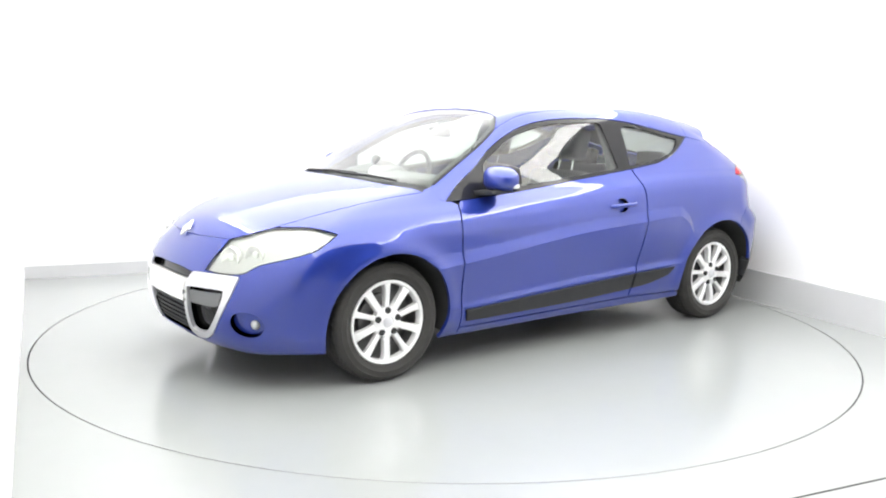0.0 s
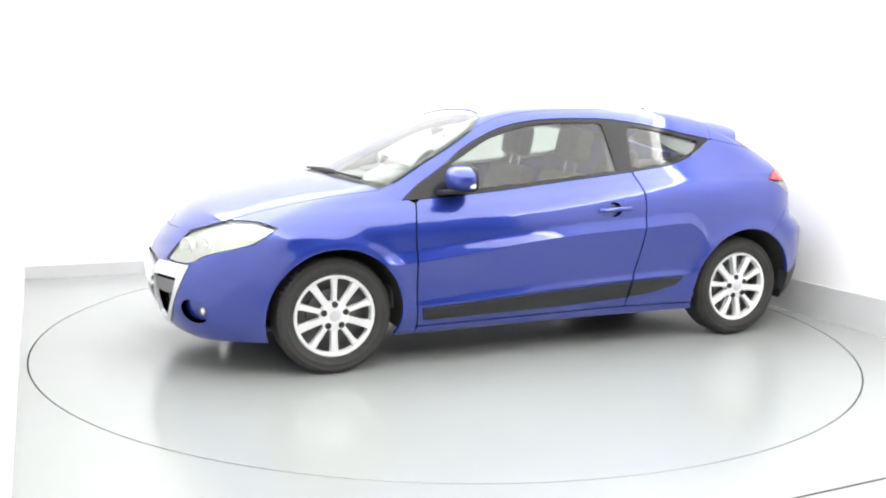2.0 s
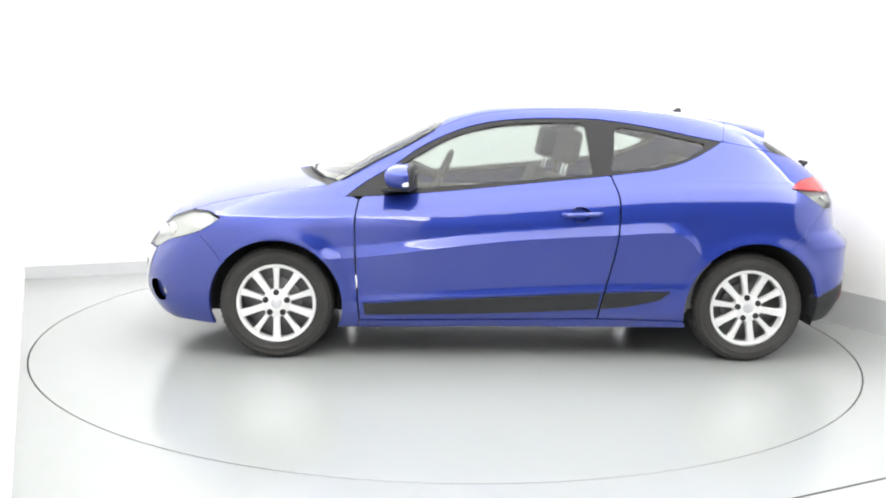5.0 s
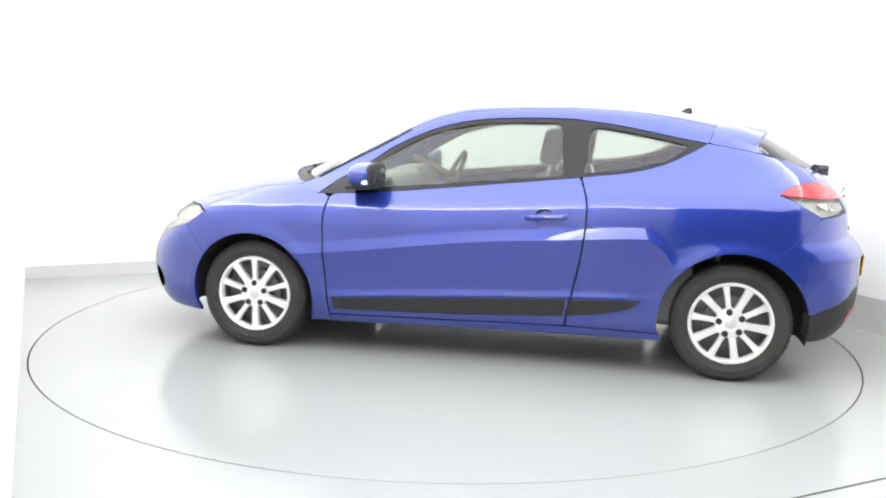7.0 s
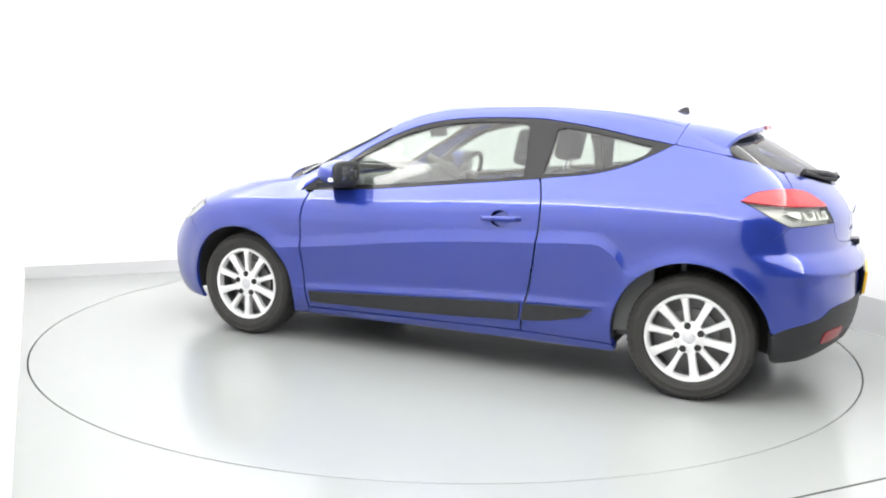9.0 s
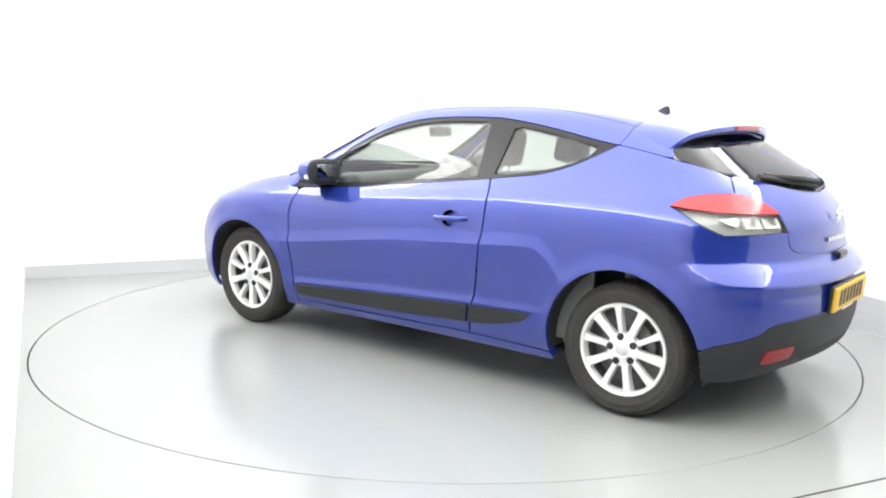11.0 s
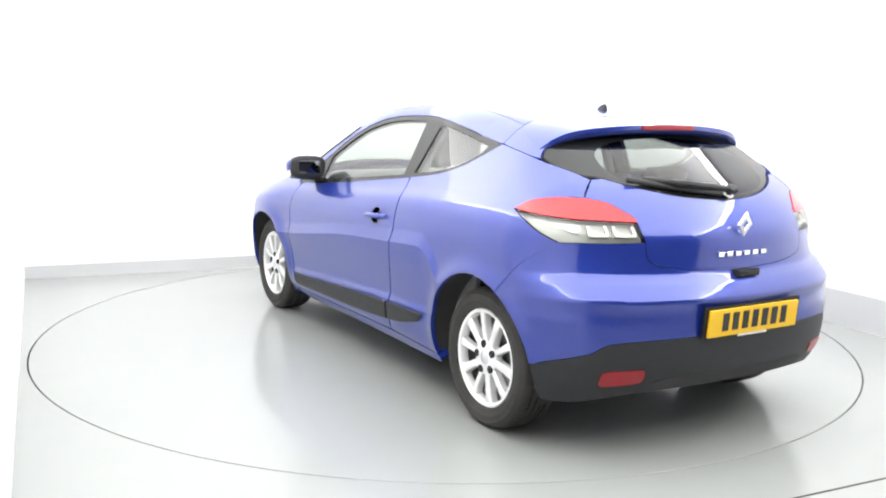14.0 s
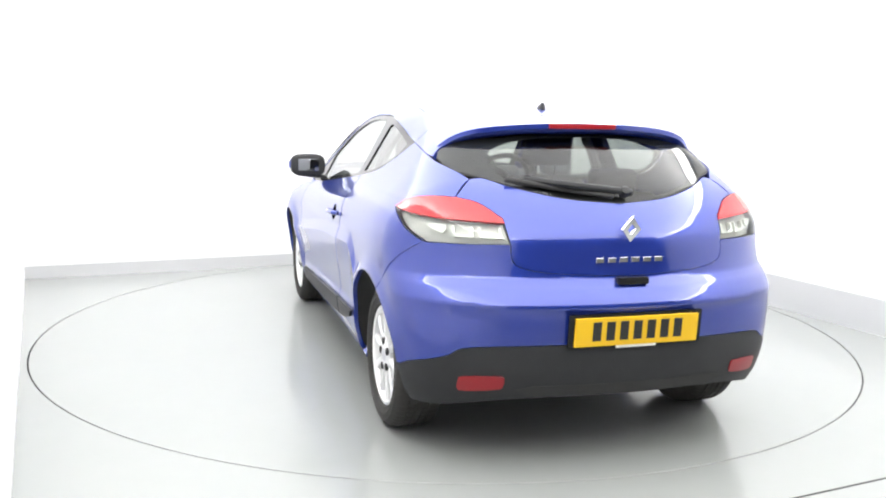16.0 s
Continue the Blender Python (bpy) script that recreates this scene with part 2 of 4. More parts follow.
def sweep(points, radius, n=8, closed=False):
    """A round bar along points."""
    bm = bmesh.new()
    pts = [Vector(p) for p in points]
    rings = []
    for i, p in enumerate(pts):
        a = pts[(i + 1) % len(pts)] if closed or i + 1 < len(pts) else p
        b = pts[i - 1] if closed or i else p
        d = (a - b).normalized()
        u = d.cross((0, 0, 1))
        u = u.normalized() if u.length > 1e-3 else Vector((1, 0, 0))
        v = d.cross(u)
        rings.append([bm.verts.new(p + radius * (math.cos(2 * math.pi * k / n) * u + math.sin(2 * math.pi * k / n) * v)) for k in range(n)])
    pairs = list(zip(rings, rings[1:])) + ([(rings[-1], rings[0])] if closed else [])
    for a, b in pairs:
        for k in range(n):
            bm.faces.new((a[k], a[(k + 1) % n], b[(k + 1) % n], b[k]))
    if not closed:
        bm.faces.new(rings[0])
        bm.faces.new(rings[-1][::-1])
    bmesh.ops.recalc_face_normals(bm, faces=bm.faces[:])
    return bm


# ---- panels cut from the car's form ----
def from_side(*pts):
    p, _ = meet([(x, 1.3, z) for x, z in pts], [(0, -1, 0)] * len(pts), 1.3)
    return list(p)


def from_top(*pts):
    p, _ = meet([(x, y, 1.8) for x, y in pts], [(0, 0, -1)] * len(pts), 1.6)
    return list(p)


def from_rear(*pts):
    p, _ = meet([(-2.6, y, z) for y, z in pts], [(1, 0, 0)] * len(pts), 2.2, 260)
    return list(p)


def from_front(*pts):
    p, _ = meet([(2.6, y, z) for y, z in pts], [(-1, 0, 0)] * len(pts), 2.2, 260)
    return list(p)


def curve(pts, step=0.02, closed=False):
    """A smooth line through the points (Catmull-Rom)."""
    pts = [np.array(p, float) for p in pts]
    n = len(pts)
    if n < 3 and not closed:
        k = max(2, int(np.linalg.norm(pts[1] - pts[0]) / step))
        return [pts[0] + (pts[1] - pts[0]) * i / k for i in range(k)] + [pts[1]]
    out = []
    for i in range(n if closed else n - 1):
        p1, p2 = pts[i], pts[(i + 1) % n]
        p0 = pts[i - 1] if closed or i else 2 * p1 - p2
        p3 = pts[(i + 2) % n] if closed or i + 2 < n else 2 * p2 - p1
        k = max(2, int(np.linalg.norm(p2 - p1) / step))
        for j in range(k):
            t = j / k
            out.append(0.5 * (2 * p1 + (p2 - p0) * t + (2 * p0 - 5 * p1 + 4 * p2 - p3) * t * t + (3 * p1 - p0 - 3 * p2 + p3) * t ** 3))
    if not closed:
        out.append(pts[-1])
    return out


def mirrored(pts):
    return [np.array((p[0], -p[1], p[2])) for p in pts]


def both(half):
    """A closed outline from its left half, which starts and ends on the car's middle line."""
    return list(half) + mirrored(half)[::-1][1:-1]


def arch(ax, r, a0, a1, n=28):
    return from_side(*[(ax + r * math.cos(radians(a0 + (a1 - a0) * i / n)), TYRE_R + r * math.sin(radians(a0 + (a1 - a0) * i / n))) for i in range(n + 1)])


AX_Z, NOSE_X, TAIL_X = 0.70, 0.95, -0.85


def to_space(space, p):
    p = np.asarray(p, float)
    x, y, z = p[:, 0], p[:, 1], p[:, 2]
    if space == "girth":
        return np.stack([x, np.arctan2(z - AX_Z, y) * 0.75], -1)
    if space == "nose":
        return np.stack([np.arctan2(y, x - NOSE_X), z], -1)
    return np.stack([np.arctan2(y, TAIL_X - x), z], -1)


def to_form(space, q):
    a, b = q[:, 0], q[:, 1]
    if space == "girth":
        d = np.stack([0 * a, np.cos(b / 0.75), np.sin(b / 0.75)], -1)
        c = np.stack([a, 0 * a, 0 * a + AX_Z], -1)
    elif space == "nose":
        d = np.stack([np.cos(a), np.sin(a), 0 * a], -1)
        c = np.stack([0 * a + NOSE_X, 0 * a, b], -1)
    else:
        d = np.stack([-np.cos(a), np.sin(a), 0 * a], -1)
        c = np.stack([0 * a + TAIL_X, 0 * a, b], -1)
    return meet(c + 1.7 * d, -d, 1.7, 170)[0]


def within(q, loop):
    x, y = q[:, 0], q[:, 1]
    inside = np.zeros(len(q), bool)
    a = loop
    b = np.roll(loop, -1, axis=0)
    for (x1, y1), (x2, y2) in zip(a, b):
        if y1 == y2:
            continue
        hit = ((y1 > y) != (y2 > y)) & (x < (x2 - x1) * (y - y1) / (y2 - y1) + x1)
        inside ^= hit
    return inside


def gap_to(q, loop):
    a, b = loop, np.roll(loop, -1, axis=0)
    best = np.full(len(q), 1e9)
    for p1, p2 in zip(a, b):
        d = p2 - p1
        t = np.clip(((q - p1) @ d) / max(d @ d, 1e-12), 0, 1)
        best = np.minimum(best, np.hypot(*(q - p1 - t[:, None] * d).T))
    return best


def thin_out(loop, step):
    """The same outline with its points spaced about evenly."""
    out = [loop[0]]
    for p in loop[1:]:
        if np.hypot(*(p - out[-1])) > step * 0.5:
            out.append(p)
    if np.hypot(*(out[0] - out[-1])) < step * 0.4:
        out.pop()
    full = []
    for p, q in zip(out, out[1:] + out[:1]):
        k = max(1, int(round(np.hypot(*(q - p)) / step)))
        full += [p + (q - p) * i / k for i in range(k)]
    return np.array(full)


def shrink(loop, d):
    """Draws an outline in by d (or out, below zero)."""
    if d == 0:
        return loop
    area = 0.5 * np.sum(loop[:, 0] * np.roll(loop[:, 1], -1) - np.roll(loop[:, 0], -1) * loop[:, 1])
    t = np.roll(loop, -1, axis=0) - np.roll(loop, 1, axis=0)
    t /= np.maximum(np.linalg.norm(t, axis=1, keepdims=True), 1e-9)
    n = np.stack([-t[:, 1], t[:, 0]], -1) * (1 if area > 0 else -1)
    return loop + d * n


def panel(name, space, outline, mat, parent, label="", holes=(), step=0.03, gap=0.0017, proud=0.0, lip=0.02, twin=False, folds=()):
    """A sheet of the car's form within an outline (points on the form), with its edges folded in. twin: the right side's piece too."""
    loops = [shrink(thin_out(to_space(space, outline), step * 0.7), gap)]
    loops += [shrink(thin_out(to_space(space, h), step * 0.7), -gap) for h in holes]
    lo, hi = loops[0].min(0), loops[0].max(0)
    gx, gy = np.meshgrid(np.arange(lo[0], hi[0], step), np.arange(lo[1], hi[1], step), indexing="ij")
    grid = np.stack([gx.ravel(), gy.ravel()], -1)
    keep = within(grid, loops[0]) & (gap_to(grid, loops[0]) > step * 0.45)
    for h in loops[1:]:
        keep &= ~within(grid, h) & (gap_to(grid, h) > step * 0.45)
    lines = []
    for fold in folds:
        q = to_space(space, fold)
        q = q[within(q, loops[0]) & (gap_to(q, loops[0]) > step * 0.3)]
        if len(q) > 1:
            lines.append(q)
            d = np.full(len(grid), 1e9)
            for p1, p2 in zip(q, q[1:]):
                e = p2 - p1
                t = np.clip(((grid - p1) @ e) / max(e @ e, 1e-12), 0, 1)
                d = np.minimum(d, np.hypot(*(grid - p1 - t[:, None] * e).T))
            keep &= d > step * 0.5
    grid = grid[keep]
    verts, edges = [], []
    for lp in loops:
        n0 = len(verts)
        verts += [Vector(map(float, p)) for p in lp]
        edges += [(n0 + i, n0 + (i + 1) % len(lp)) for i in range(len(lp))]
    for q in lines:
        n0 = len(verts)
        verts += [Vector(map(float, p)) for p in q]
        edges += [(n0 + i, n0 + i + 1) for i in range(len(q) - 1)]
    verts += [Vector(map(float, p)) for p in grid]
    v2, e2, f2, *_ = delaunay_2d_cdt(verts, edges, [], 0, 1e-6)
    q = np.array([tuple(v) for v in v2])
    tri = np.array([f for f in f2 if len(f) == 3])
    mid = q[tri].mean(1)
    keep = within(mid, loops[0])
    for h in loops[1:]:
        keep &= ~within(mid, h)
    tri = tri[keep]
    p = to_form(space, q)
    n = slope(p)
    face_n = np.cross(p[tri[:, 1]] - p[tri[:, 0]], p[tri[:, 2]] - p[tri[:, 0]])
    flip = np.einsum("ij,ij->i", face_n, n[tri[:, 0]]) < 0
    tri[flip] = tri[flip][:, ::-1]
    p = p + proud * n
    verts, faces, normals = list(p), [tuple(t) for t in tri], list(n)
    if lip:
        count = {}
        for a, b, c in faces:
            for e in ((a, b), (b, c), (c, a)):
                count[e] = 1
        rim = [e for e in count if (e[1], e[0]) not in count]
        new_at = {}
        for a, b in rim:
            side = np.cross(p[b] - p[a], n[a])
            side /= max(np.linalg.norm(side), 1e-9) * (1 if lip > 0 else -1)
            ids = []
            for v in (a, b):
                if v not in new_at:
                    new_at[v] = len(verts)
                    verts += [p[v], p[v] - lip * n[v]]
                    normals += [side, side]
                ids.append(new_at[v])
            faces.append((ids[1], ids[0], ids[0] + 1, ids[1] + 1) if lip > 0 else (ids[0], ids[1], ids[1] + 1, ids[0] + 1))
    ob = mesh_object(name, verts, faces, mat, parent, label, normals=normals)
    if twin:
        other = mesh_object(name, [(v[0], -v[1], v[2]) for v in verts], [f[::-1] for f in faces], mat, parent, label,
                            normals=[(v[0], -v[1], v[2]) for v in normals])
        return ob, other
    return ob


def flipped(ob, parent=None):
    """The same piece on the car's right side."""
    me = ob.data.copy()
    me.transform(Matrix.Diagonal((1, -1, 1, 1)) @ ob.matrix_basis)
    me.flip_normals()
    twin = new(ob.name.split(".")[0], me)
    twin.parent = parent or ob.parent
    return tagged(twin, ob.get("label", ""))
# ---- the booth: white, about 5 m wide, askew to the line of sight, open on its near side to an unseen grey hall ----
HIGH, FAR, NEAR, LEFT, RIGHT = 3.1, 2.49, -5.95, -2.5, 2.536
HALL_FAR, HALL_LEFT, HALL_RIGHT = -10.5, -5.0, 5.0


def slab(name, corners, z0, z1, mat, label="", kind="structure", thing=None):
    """An upright or flat slab on a footprint of four booth points (u, v)."""
    v = [room(u, w, z) for z in (z0, z1) for u, w in corners]
    f = [(3, 2, 1, 0), (4, 5, 6, 7), (0, 1, 5, 4), (1, 2, 6, 5), (2, 3, 7, 6), (3, 0, 4, 7)]
    ob = mesh_object(name, v, f, mat, thing, label, smooth=False)
    return tagged(ob, kind=kind) if kind else ob


T = 0.12
slab("wall_right", [(RIGHT, NEAR), (RIGHT + T, NEAR), (RIGHT + T, FAR + T), (RIGHT, FAR + T)], -0.05, HIGH, WHITE, "plain white painted booth wall")
slab("wall_left", [(LEFT - T, NEAR), (LEFT, NEAR), (LEFT, FAR + T), (LEFT - T, FAR + T)], -0.05, HIGH, WHITE, "plain white painted booth wall")
slab("wall_back", [(LEFT, FAR), (RIGHT, FAR), (RIGHT, FAR + T), (LEFT, FAR + T)], -0.05, HIGH, WHITE, "plain white painted booth wall")
slab("ceiling", [(LEFT - T, NEAR), (RIGHT + T, NEAR), (RIGHT + T, FAR + T), (LEFT - T, FAR + T)], HIGH, HIGH + 0.1, WHITE, "plain white booth ceiling")
# the hall that the booth opens to: unseen, kept dim for dark reflections
slab("hall_ceiling", [(HALL_LEFT - T, HALL_FAR - T), (HALL_RIGHT + T, HALL_FAR - T), (HALL_RIGHT + T, NEAR - 0.002), (HALL_LEFT - T, NEAR - 0.002)], HIGH, HIGH + 0.1, HALL, "plain grey hall ceiling")
slab("hall_floor", [(HALL_LEFT, HALL_FAR), (HALL_RIGHT, HALL_FAR), (HALL_RIGHT, NEAR - 0.002), (HALL_LEFT, NEAR - 0.002)], -0.05, 0.0, FLOOR, "glossy pale grey painted concrete floor")
slab("hall_wall_front", [(HALL_LEFT, HALL_FAR - T), (HALL_RIGHT, HALL_FAR - T), (HALL_RIGHT, HALL_FAR), (HALL_LEFT, HALL_FAR)], -0.05, HIGH, HALL, "plain grey hall wall")
slab("hall_wall_left", [(HALL_LEFT - T, HALL_FAR - T), (HALL_LEFT, HALL_FAR - T), (HALL_LEFT, NEAR + T), (HALL_LEFT - T, NEAR + T)], -0.05, HIGH, HALL, "plain grey hall wall")
slab("hall_wall_right", [(HALL_RIGHT, HALL_FAR - T), (HALL_RIGHT + T, HALL_FAR - T), (HALL_RIGHT + T, NEAR + T), (HALL_RIGHT, NEAR + T)], -0.05, HIGH, HALL, "plain grey hall wall")
slab("hall_return_left", [(HALL_LEFT, NEAR), (LEFT - T - 0.002, NEAR), (LEFT - T - 0.002, NEAR + T), (HALL_LEFT, NEAR + T)], -0.05, HIGH, HALL, "plain grey hall wall beside the booth")
slab("hall_return_right", [(RIGHT + T + 0.002, NEAR), (HALL_RIGHT, NEAR), (HALL_RIGHT, NEAR + T), (RIGHT + T + 0.002, NEAR + T)], -0.05, HIGH, HALL, "plain grey hall wall beside the booth")

# grey skirting band with a thin rounded top along the far walls
S = 0.015
slab("baseboard_right", [(RIGHT - S, NEAR), (RIGHT - 0.002, NEAR), (RIGHT - 0.002, FAR), (RIGHT - S, FAR)], 0.0, 0.235, SKIRT, "pale grey skirting panel along the white wall")
slab("baseboard_back", [(LEFT, FAR - S), (RIGHT - S - 0.002, FAR - S), (RIGHT - S - 0.002, FAR - 0.002), (LEFT, FAR - 0.002)], 0.0, 0.10, SKIRT, "pale grey skirting panel along the white wall")

# floor with a round opening, in which the turntable lies flush
RING = 2.461


def floor_sheet():
    n = 192
    verts, faces = [], []
    def edge(a):
        """The point of the booth's outline in the direction a, in booth space."""
        c, s = math.cos(a), math.sin(a)
        k = 1e9
        if abs(c) > 1e-9:
            k = min(k, ((RIGHT if c > 0 else LEFT) / c))
        if abs(s) > 1e-9:
            k = min(k, ((FAR if s > 0 else NEAR) / s))
        return k * c, k * s
    for i in range(n):
        a = 2 * math.pi * i / n
        eu, ev = edge(a)
        r = RING + 0.004
        verts += [room(r * math.cos(a), r * math.sin(a)), room(eu, ev)]
        verts.append(room(r * math.cos(a), r * math.sin(a), -0.03))
    for i in range(n):
        j = (i + 1) % n
        faces += [(3 * i, 3 * i + 1, 3 * j + 1, 3 * j), (3 * i + 2, 3 * i, 3 * j, 3 * j + 2)]
    for u, v in ((LEFT, NEAR), (RIGHT, NEAR), (RIGHT, FAR), (LEFT, FAR)):
        a = math.atan2(v, u) % (2 * math.pi)
        i = int(a / (2 * math.pi) * n)
        verts.append(room(u, v))
        faces.append((3 * i + 1, len(verts) - 1, 3 * ((i + 1) % n) + 1))
    return tagged(mesh_object("floor", verts, faces, FLOOR, None, "glossy pale grey painted concrete floor", smooth=False), kind="structure")


floor_sheet()
tagged(part("ring_gap", lathe([(RING - 0.02, -0.028), (RING + 0.02, -0.028), (RING + 0.02, -0.04), (RING - 0.02, -0.04)], 160), GROOVE, None, "dark open gap round the turntable"), kind="structure")
# straight joint in the floor before the turntable
joint = slab("floor_joint", [(-2.45, -2.837), (2.5, -2.837), (2.5, -2.827), (-2.45, -2.827)], -0.004, 0.0012, GROOVE, "thin dark straight joint in the floor")

turntable = part("turntable", lathe([(0.0005, -0.03), (RING - 0.005, -0.03), (RING - 0.004, -0.002), (RING - 0.006, 0.0), (0.0005, 0.0)], 192), DECK, None, "", smooth=False)
tagged(turntable, "flush round pale grey turntable with a thin dark rim gap", "turntable")

# luminous ceiling panels: a bright ceiling is assumed out of view
def ceiling_panel(u, v, su, sv):
    ob = new("ceiling_light")
    ob.matrix_world = Matrix.Translation(room(u, v, HIGH)) @ pose(0, 0, 0, 0, 0, 25)
    tagged(ob, "assumed large square white luminous ceiling panel, out of view", "ceiling light", "ceiling light panels")
    fr = [box(su, 0.012, 0.036, pose(0, s * (sv / 2 - 0.006), -0.019), 0.003) for s in (-1, 1)]
    fr += [box(0.012, sv - 0.024, 0.036, pose(s * (su / 2 - 0.006), 0, -0.019), 0.003) for s in (-1, 1)]
    part("frame", join(*fr), WHITE, ob, "white aluminium frame")
    part("diffuser", box(su - 0.002, sv - 0.002, 0.012, pose(0, 0, -0.044), 0.002), GLOW, ob, "glowing white diffuser")
    return ob


GLOW = lamp_material("panel_glow", (1.0, 0.99, 0.97), PANEL_POWER)
for i in range(3):
    for j in range(5):
        ceiling_panel(-1.66 + 1.678 * i, 1.650 - 1.678 * j, 1.676, 1.676)


# troughs added high on the two long walls, unseen, for crisp body highlights
ADDED_STRIP_GLOW = lamp_material("added_strip_glow", (1.0, 0.99, 0.97), STRIP_POWER)
for u, way in ((LEFT + 0.04, 1), (RIGHT - 0.04, -1)):
    strip = new("added_wall_light")
    strip.matrix_world = Matrix.Translation(room(u, -1.70, 2.86)) @ pose(0, 0, 0, 0, 0, 25)
    tagged(strip, "added long white light trough high on the wall, out of view", "wall light", "wall light strips")
    part("casing", box(0.07, 8.30, 0.24, pose(-0.003 * way, 0, 0), 0.006), WHITE, strip, "white metal casing")
    part("diffuser", box(0.012, 8.26, 0.20, pose(0.036 * way, 0, 0), 0.003), ADDED_STRIP_GLOW, strip, "glowing white diffuser")
# ---- the car ----
car = new("car")
car.empty_display_size = 0.2
tagged(car, "blue metallic three-door coupe standing on the turntable", "car")

def cut(line, lo=None, hi=None, axis=0):
    """The stretch of a line between two values of one of its axes."""
    return [p for p in line if (lo is None or p[axis] >= lo) and (hi is None or p[axis] <= hi)]


# main lines of the body, on its left side
waist = from_side((0.945, 0.905), (0.81, 0.910), (0.44, 0.938), (0.0, 0.985), (-0.43, 1.032), (-0.57, 1.050), (-0.79, 1.080), (-0.955, 1.128), (-1.07, 1.183), (-1.165, 1.236))
eaves = from_side((-1.165, 1.236), (-1.01, 1.262), (-0.80, 1.302), (-0.53, 1.340), (-0.40, 1.349), (-0.09, 1.345), (0.16, 1.318), (0.35, 1.264), (0.535, 1.176), (0.684, 1.075), (0.836, 0.985), (0.945, 0.905))
WAIST, EAVES = curve(waist), curve(eaves)
door_front = curve(from_side((0.868, 0.905), (0.888, 0.76), (0.878, 0.48), (0.864, 0.26), (0.862, 0.226)))
door_rear = curve(from_side((-0.513, 1.042), (-0.549, 0.915), (-0.545, 0.74), (-0.512, 0.525), (-0.473, 0.35), (-0.458, 0.248)))
screen_edge = curve(from_top((0.985, 0.690), (0.80, 0.650), (0.60, 0.603), (0.44, 0.550)))
header = curve(from_top((0.44, 0.550), (0.36, 0.45), (0.315, 0.25), (0.30, 0.0)))
cowl = curve(from_top((1.205, 0.0), (1.185, 0.20), (1.115, 0.45), (0.985, 0.690)))
bonnet_rear = curve(from_top((1.275, 0.0), (1.25, 0.20), (1.175, 0.47), (1.045, 0.705)))
bonnet_side = curve(from_top((1.045, 0.705), (1.30, 0.685), (1.60, 0.632), (1.80, 0.560), (1.93, 0.455), (1.985, 0.39)))
bonnet_front = curve(from_top((1.985, 0.39), (2.025, 0.26), (2.052, 0.10), (2.056, 0.0)))
roof_edge = curve(from_top((0.44, 0.550), (0.20, 0.512), (-0.20, 0.502), (-0.70, 0.515), (-1.05, 0.535), (-1.20, 0.545)))
hatch_top = curve(from_top((-1.20, 0.545), (-1.235, 0.40), (-1.25, 0.2), (-1.255, 0.0)))
hatch_rail = curve(from_top((-1.20, 0.545), (-1.185, 0.60), (-1.172, 0.625)) + [waist[-1]])
hatch_side = curve([waist[-1]] + from_rear((0.642, 1.19), (0.622, 1.163), (0.575, 1.133), (0.548, 1.112)))
lamp_tip, lamp_top_mid, lamp_in, lamp_low_in, lamp_low_out = (from_side((-1.512, 0.990))[0], from_rear((0.62, 1.046))[0],
                                                              from_rear((0.472, 0.975))[0], from_rear((0.458, 0.883))[0], from_side((-1.735, 0.876))[0])
tail_lamp_top_out = curve([lamp_tip, from_side((-1.565, 1.028))[0], from_rear((0.70, 1.046))[0], lamp_top_mid])
tail_lamp_top_in = curve([lamp_top_mid, from_rear((0.545, 1.028))[0], lamp_in])
tail_lamp_inner = curve([lamp_in, lamp_low_in])
tail_lamp_low = curve([lamp_low_in, from_rear((0.60, 0.879))[0], lamp_low_out])
tail_lamp_out = curve([lamp_low_out, from_side((-1.66, 0.917))[0], from_side((-1.575, 0.965))[0], lamp_tip])
bumper_joint = curve([lamp_low_out] + from_side((-1.635, 0.797), (-1.54, 0.70)) + [arch(-AXLE, 0.378, 118, 100)[0]])
hatch_low = curve([lamp_low_in] + from_rear((0.452, 0.82), (0.40, 0.790), (0.26, 0.774), (0.0, 0.763)))
black_line = curve([arch(-AXLE, 0.378, 170, 100)[0]] + from_side((-1.75, 0.408)) + from_rear((0.70, 0.462), (0.62, 0.502), (0.29, 0.517), (0.0, 0.512)))
valance_low = curve([arch(-AXLE, 0.378, 192, 100)[0]] + from_rear((0.70, 0.245), (0.50, 0.285), (0.26, 0.300), (0.0, 0.300)))
head_in_low, head_low_mid, head_tip, head_top_in = (from_front((0.37, 0.586))[0], from_front((0.587, 0.590))[0], from_side((1.612, 0.782))[0], bonnet_side[-1])
head_low = curve([head_in_low, from_front((0.49, 0.580))[0], head_low_mid, from_front((0.64, 0.632))[0], from_side((1.74, 0.702))[0], head_tip])
head_top = curve([head_tip, from_top((1.70, 0.692))[0], cut(bonnet_side, 1.81)[0]])[:-1] + cut(bonnet_side, 1.81)
head_in = curve([head_top_in, from_front((0.380, 0.648))[0], head_in_low])
front_joint = curve([from_side((1.735, 0.700))[0], from_side((1.66, 0.62))[0], arch(AXLE, 0.362, 40, 30)[0]])


# the fold that runs along the flank
def fold_line(rise):
    return from_side(*[(x, float(CREASE(x)) + rise) for x in np.arange(1.05, -1.0, -0.014)])


FOLDS = [fold_line(r) for r in (0.055, 0.036, 0.018, 0.003, -0.003, -0.016)]

# the ledge across the rear bumper
LEDGE = [both(from_rear(*[(y, z) for y in np.arange(0.0, 0.60, 0.014)])) for z in (0.672, 0.660, 0.648)]

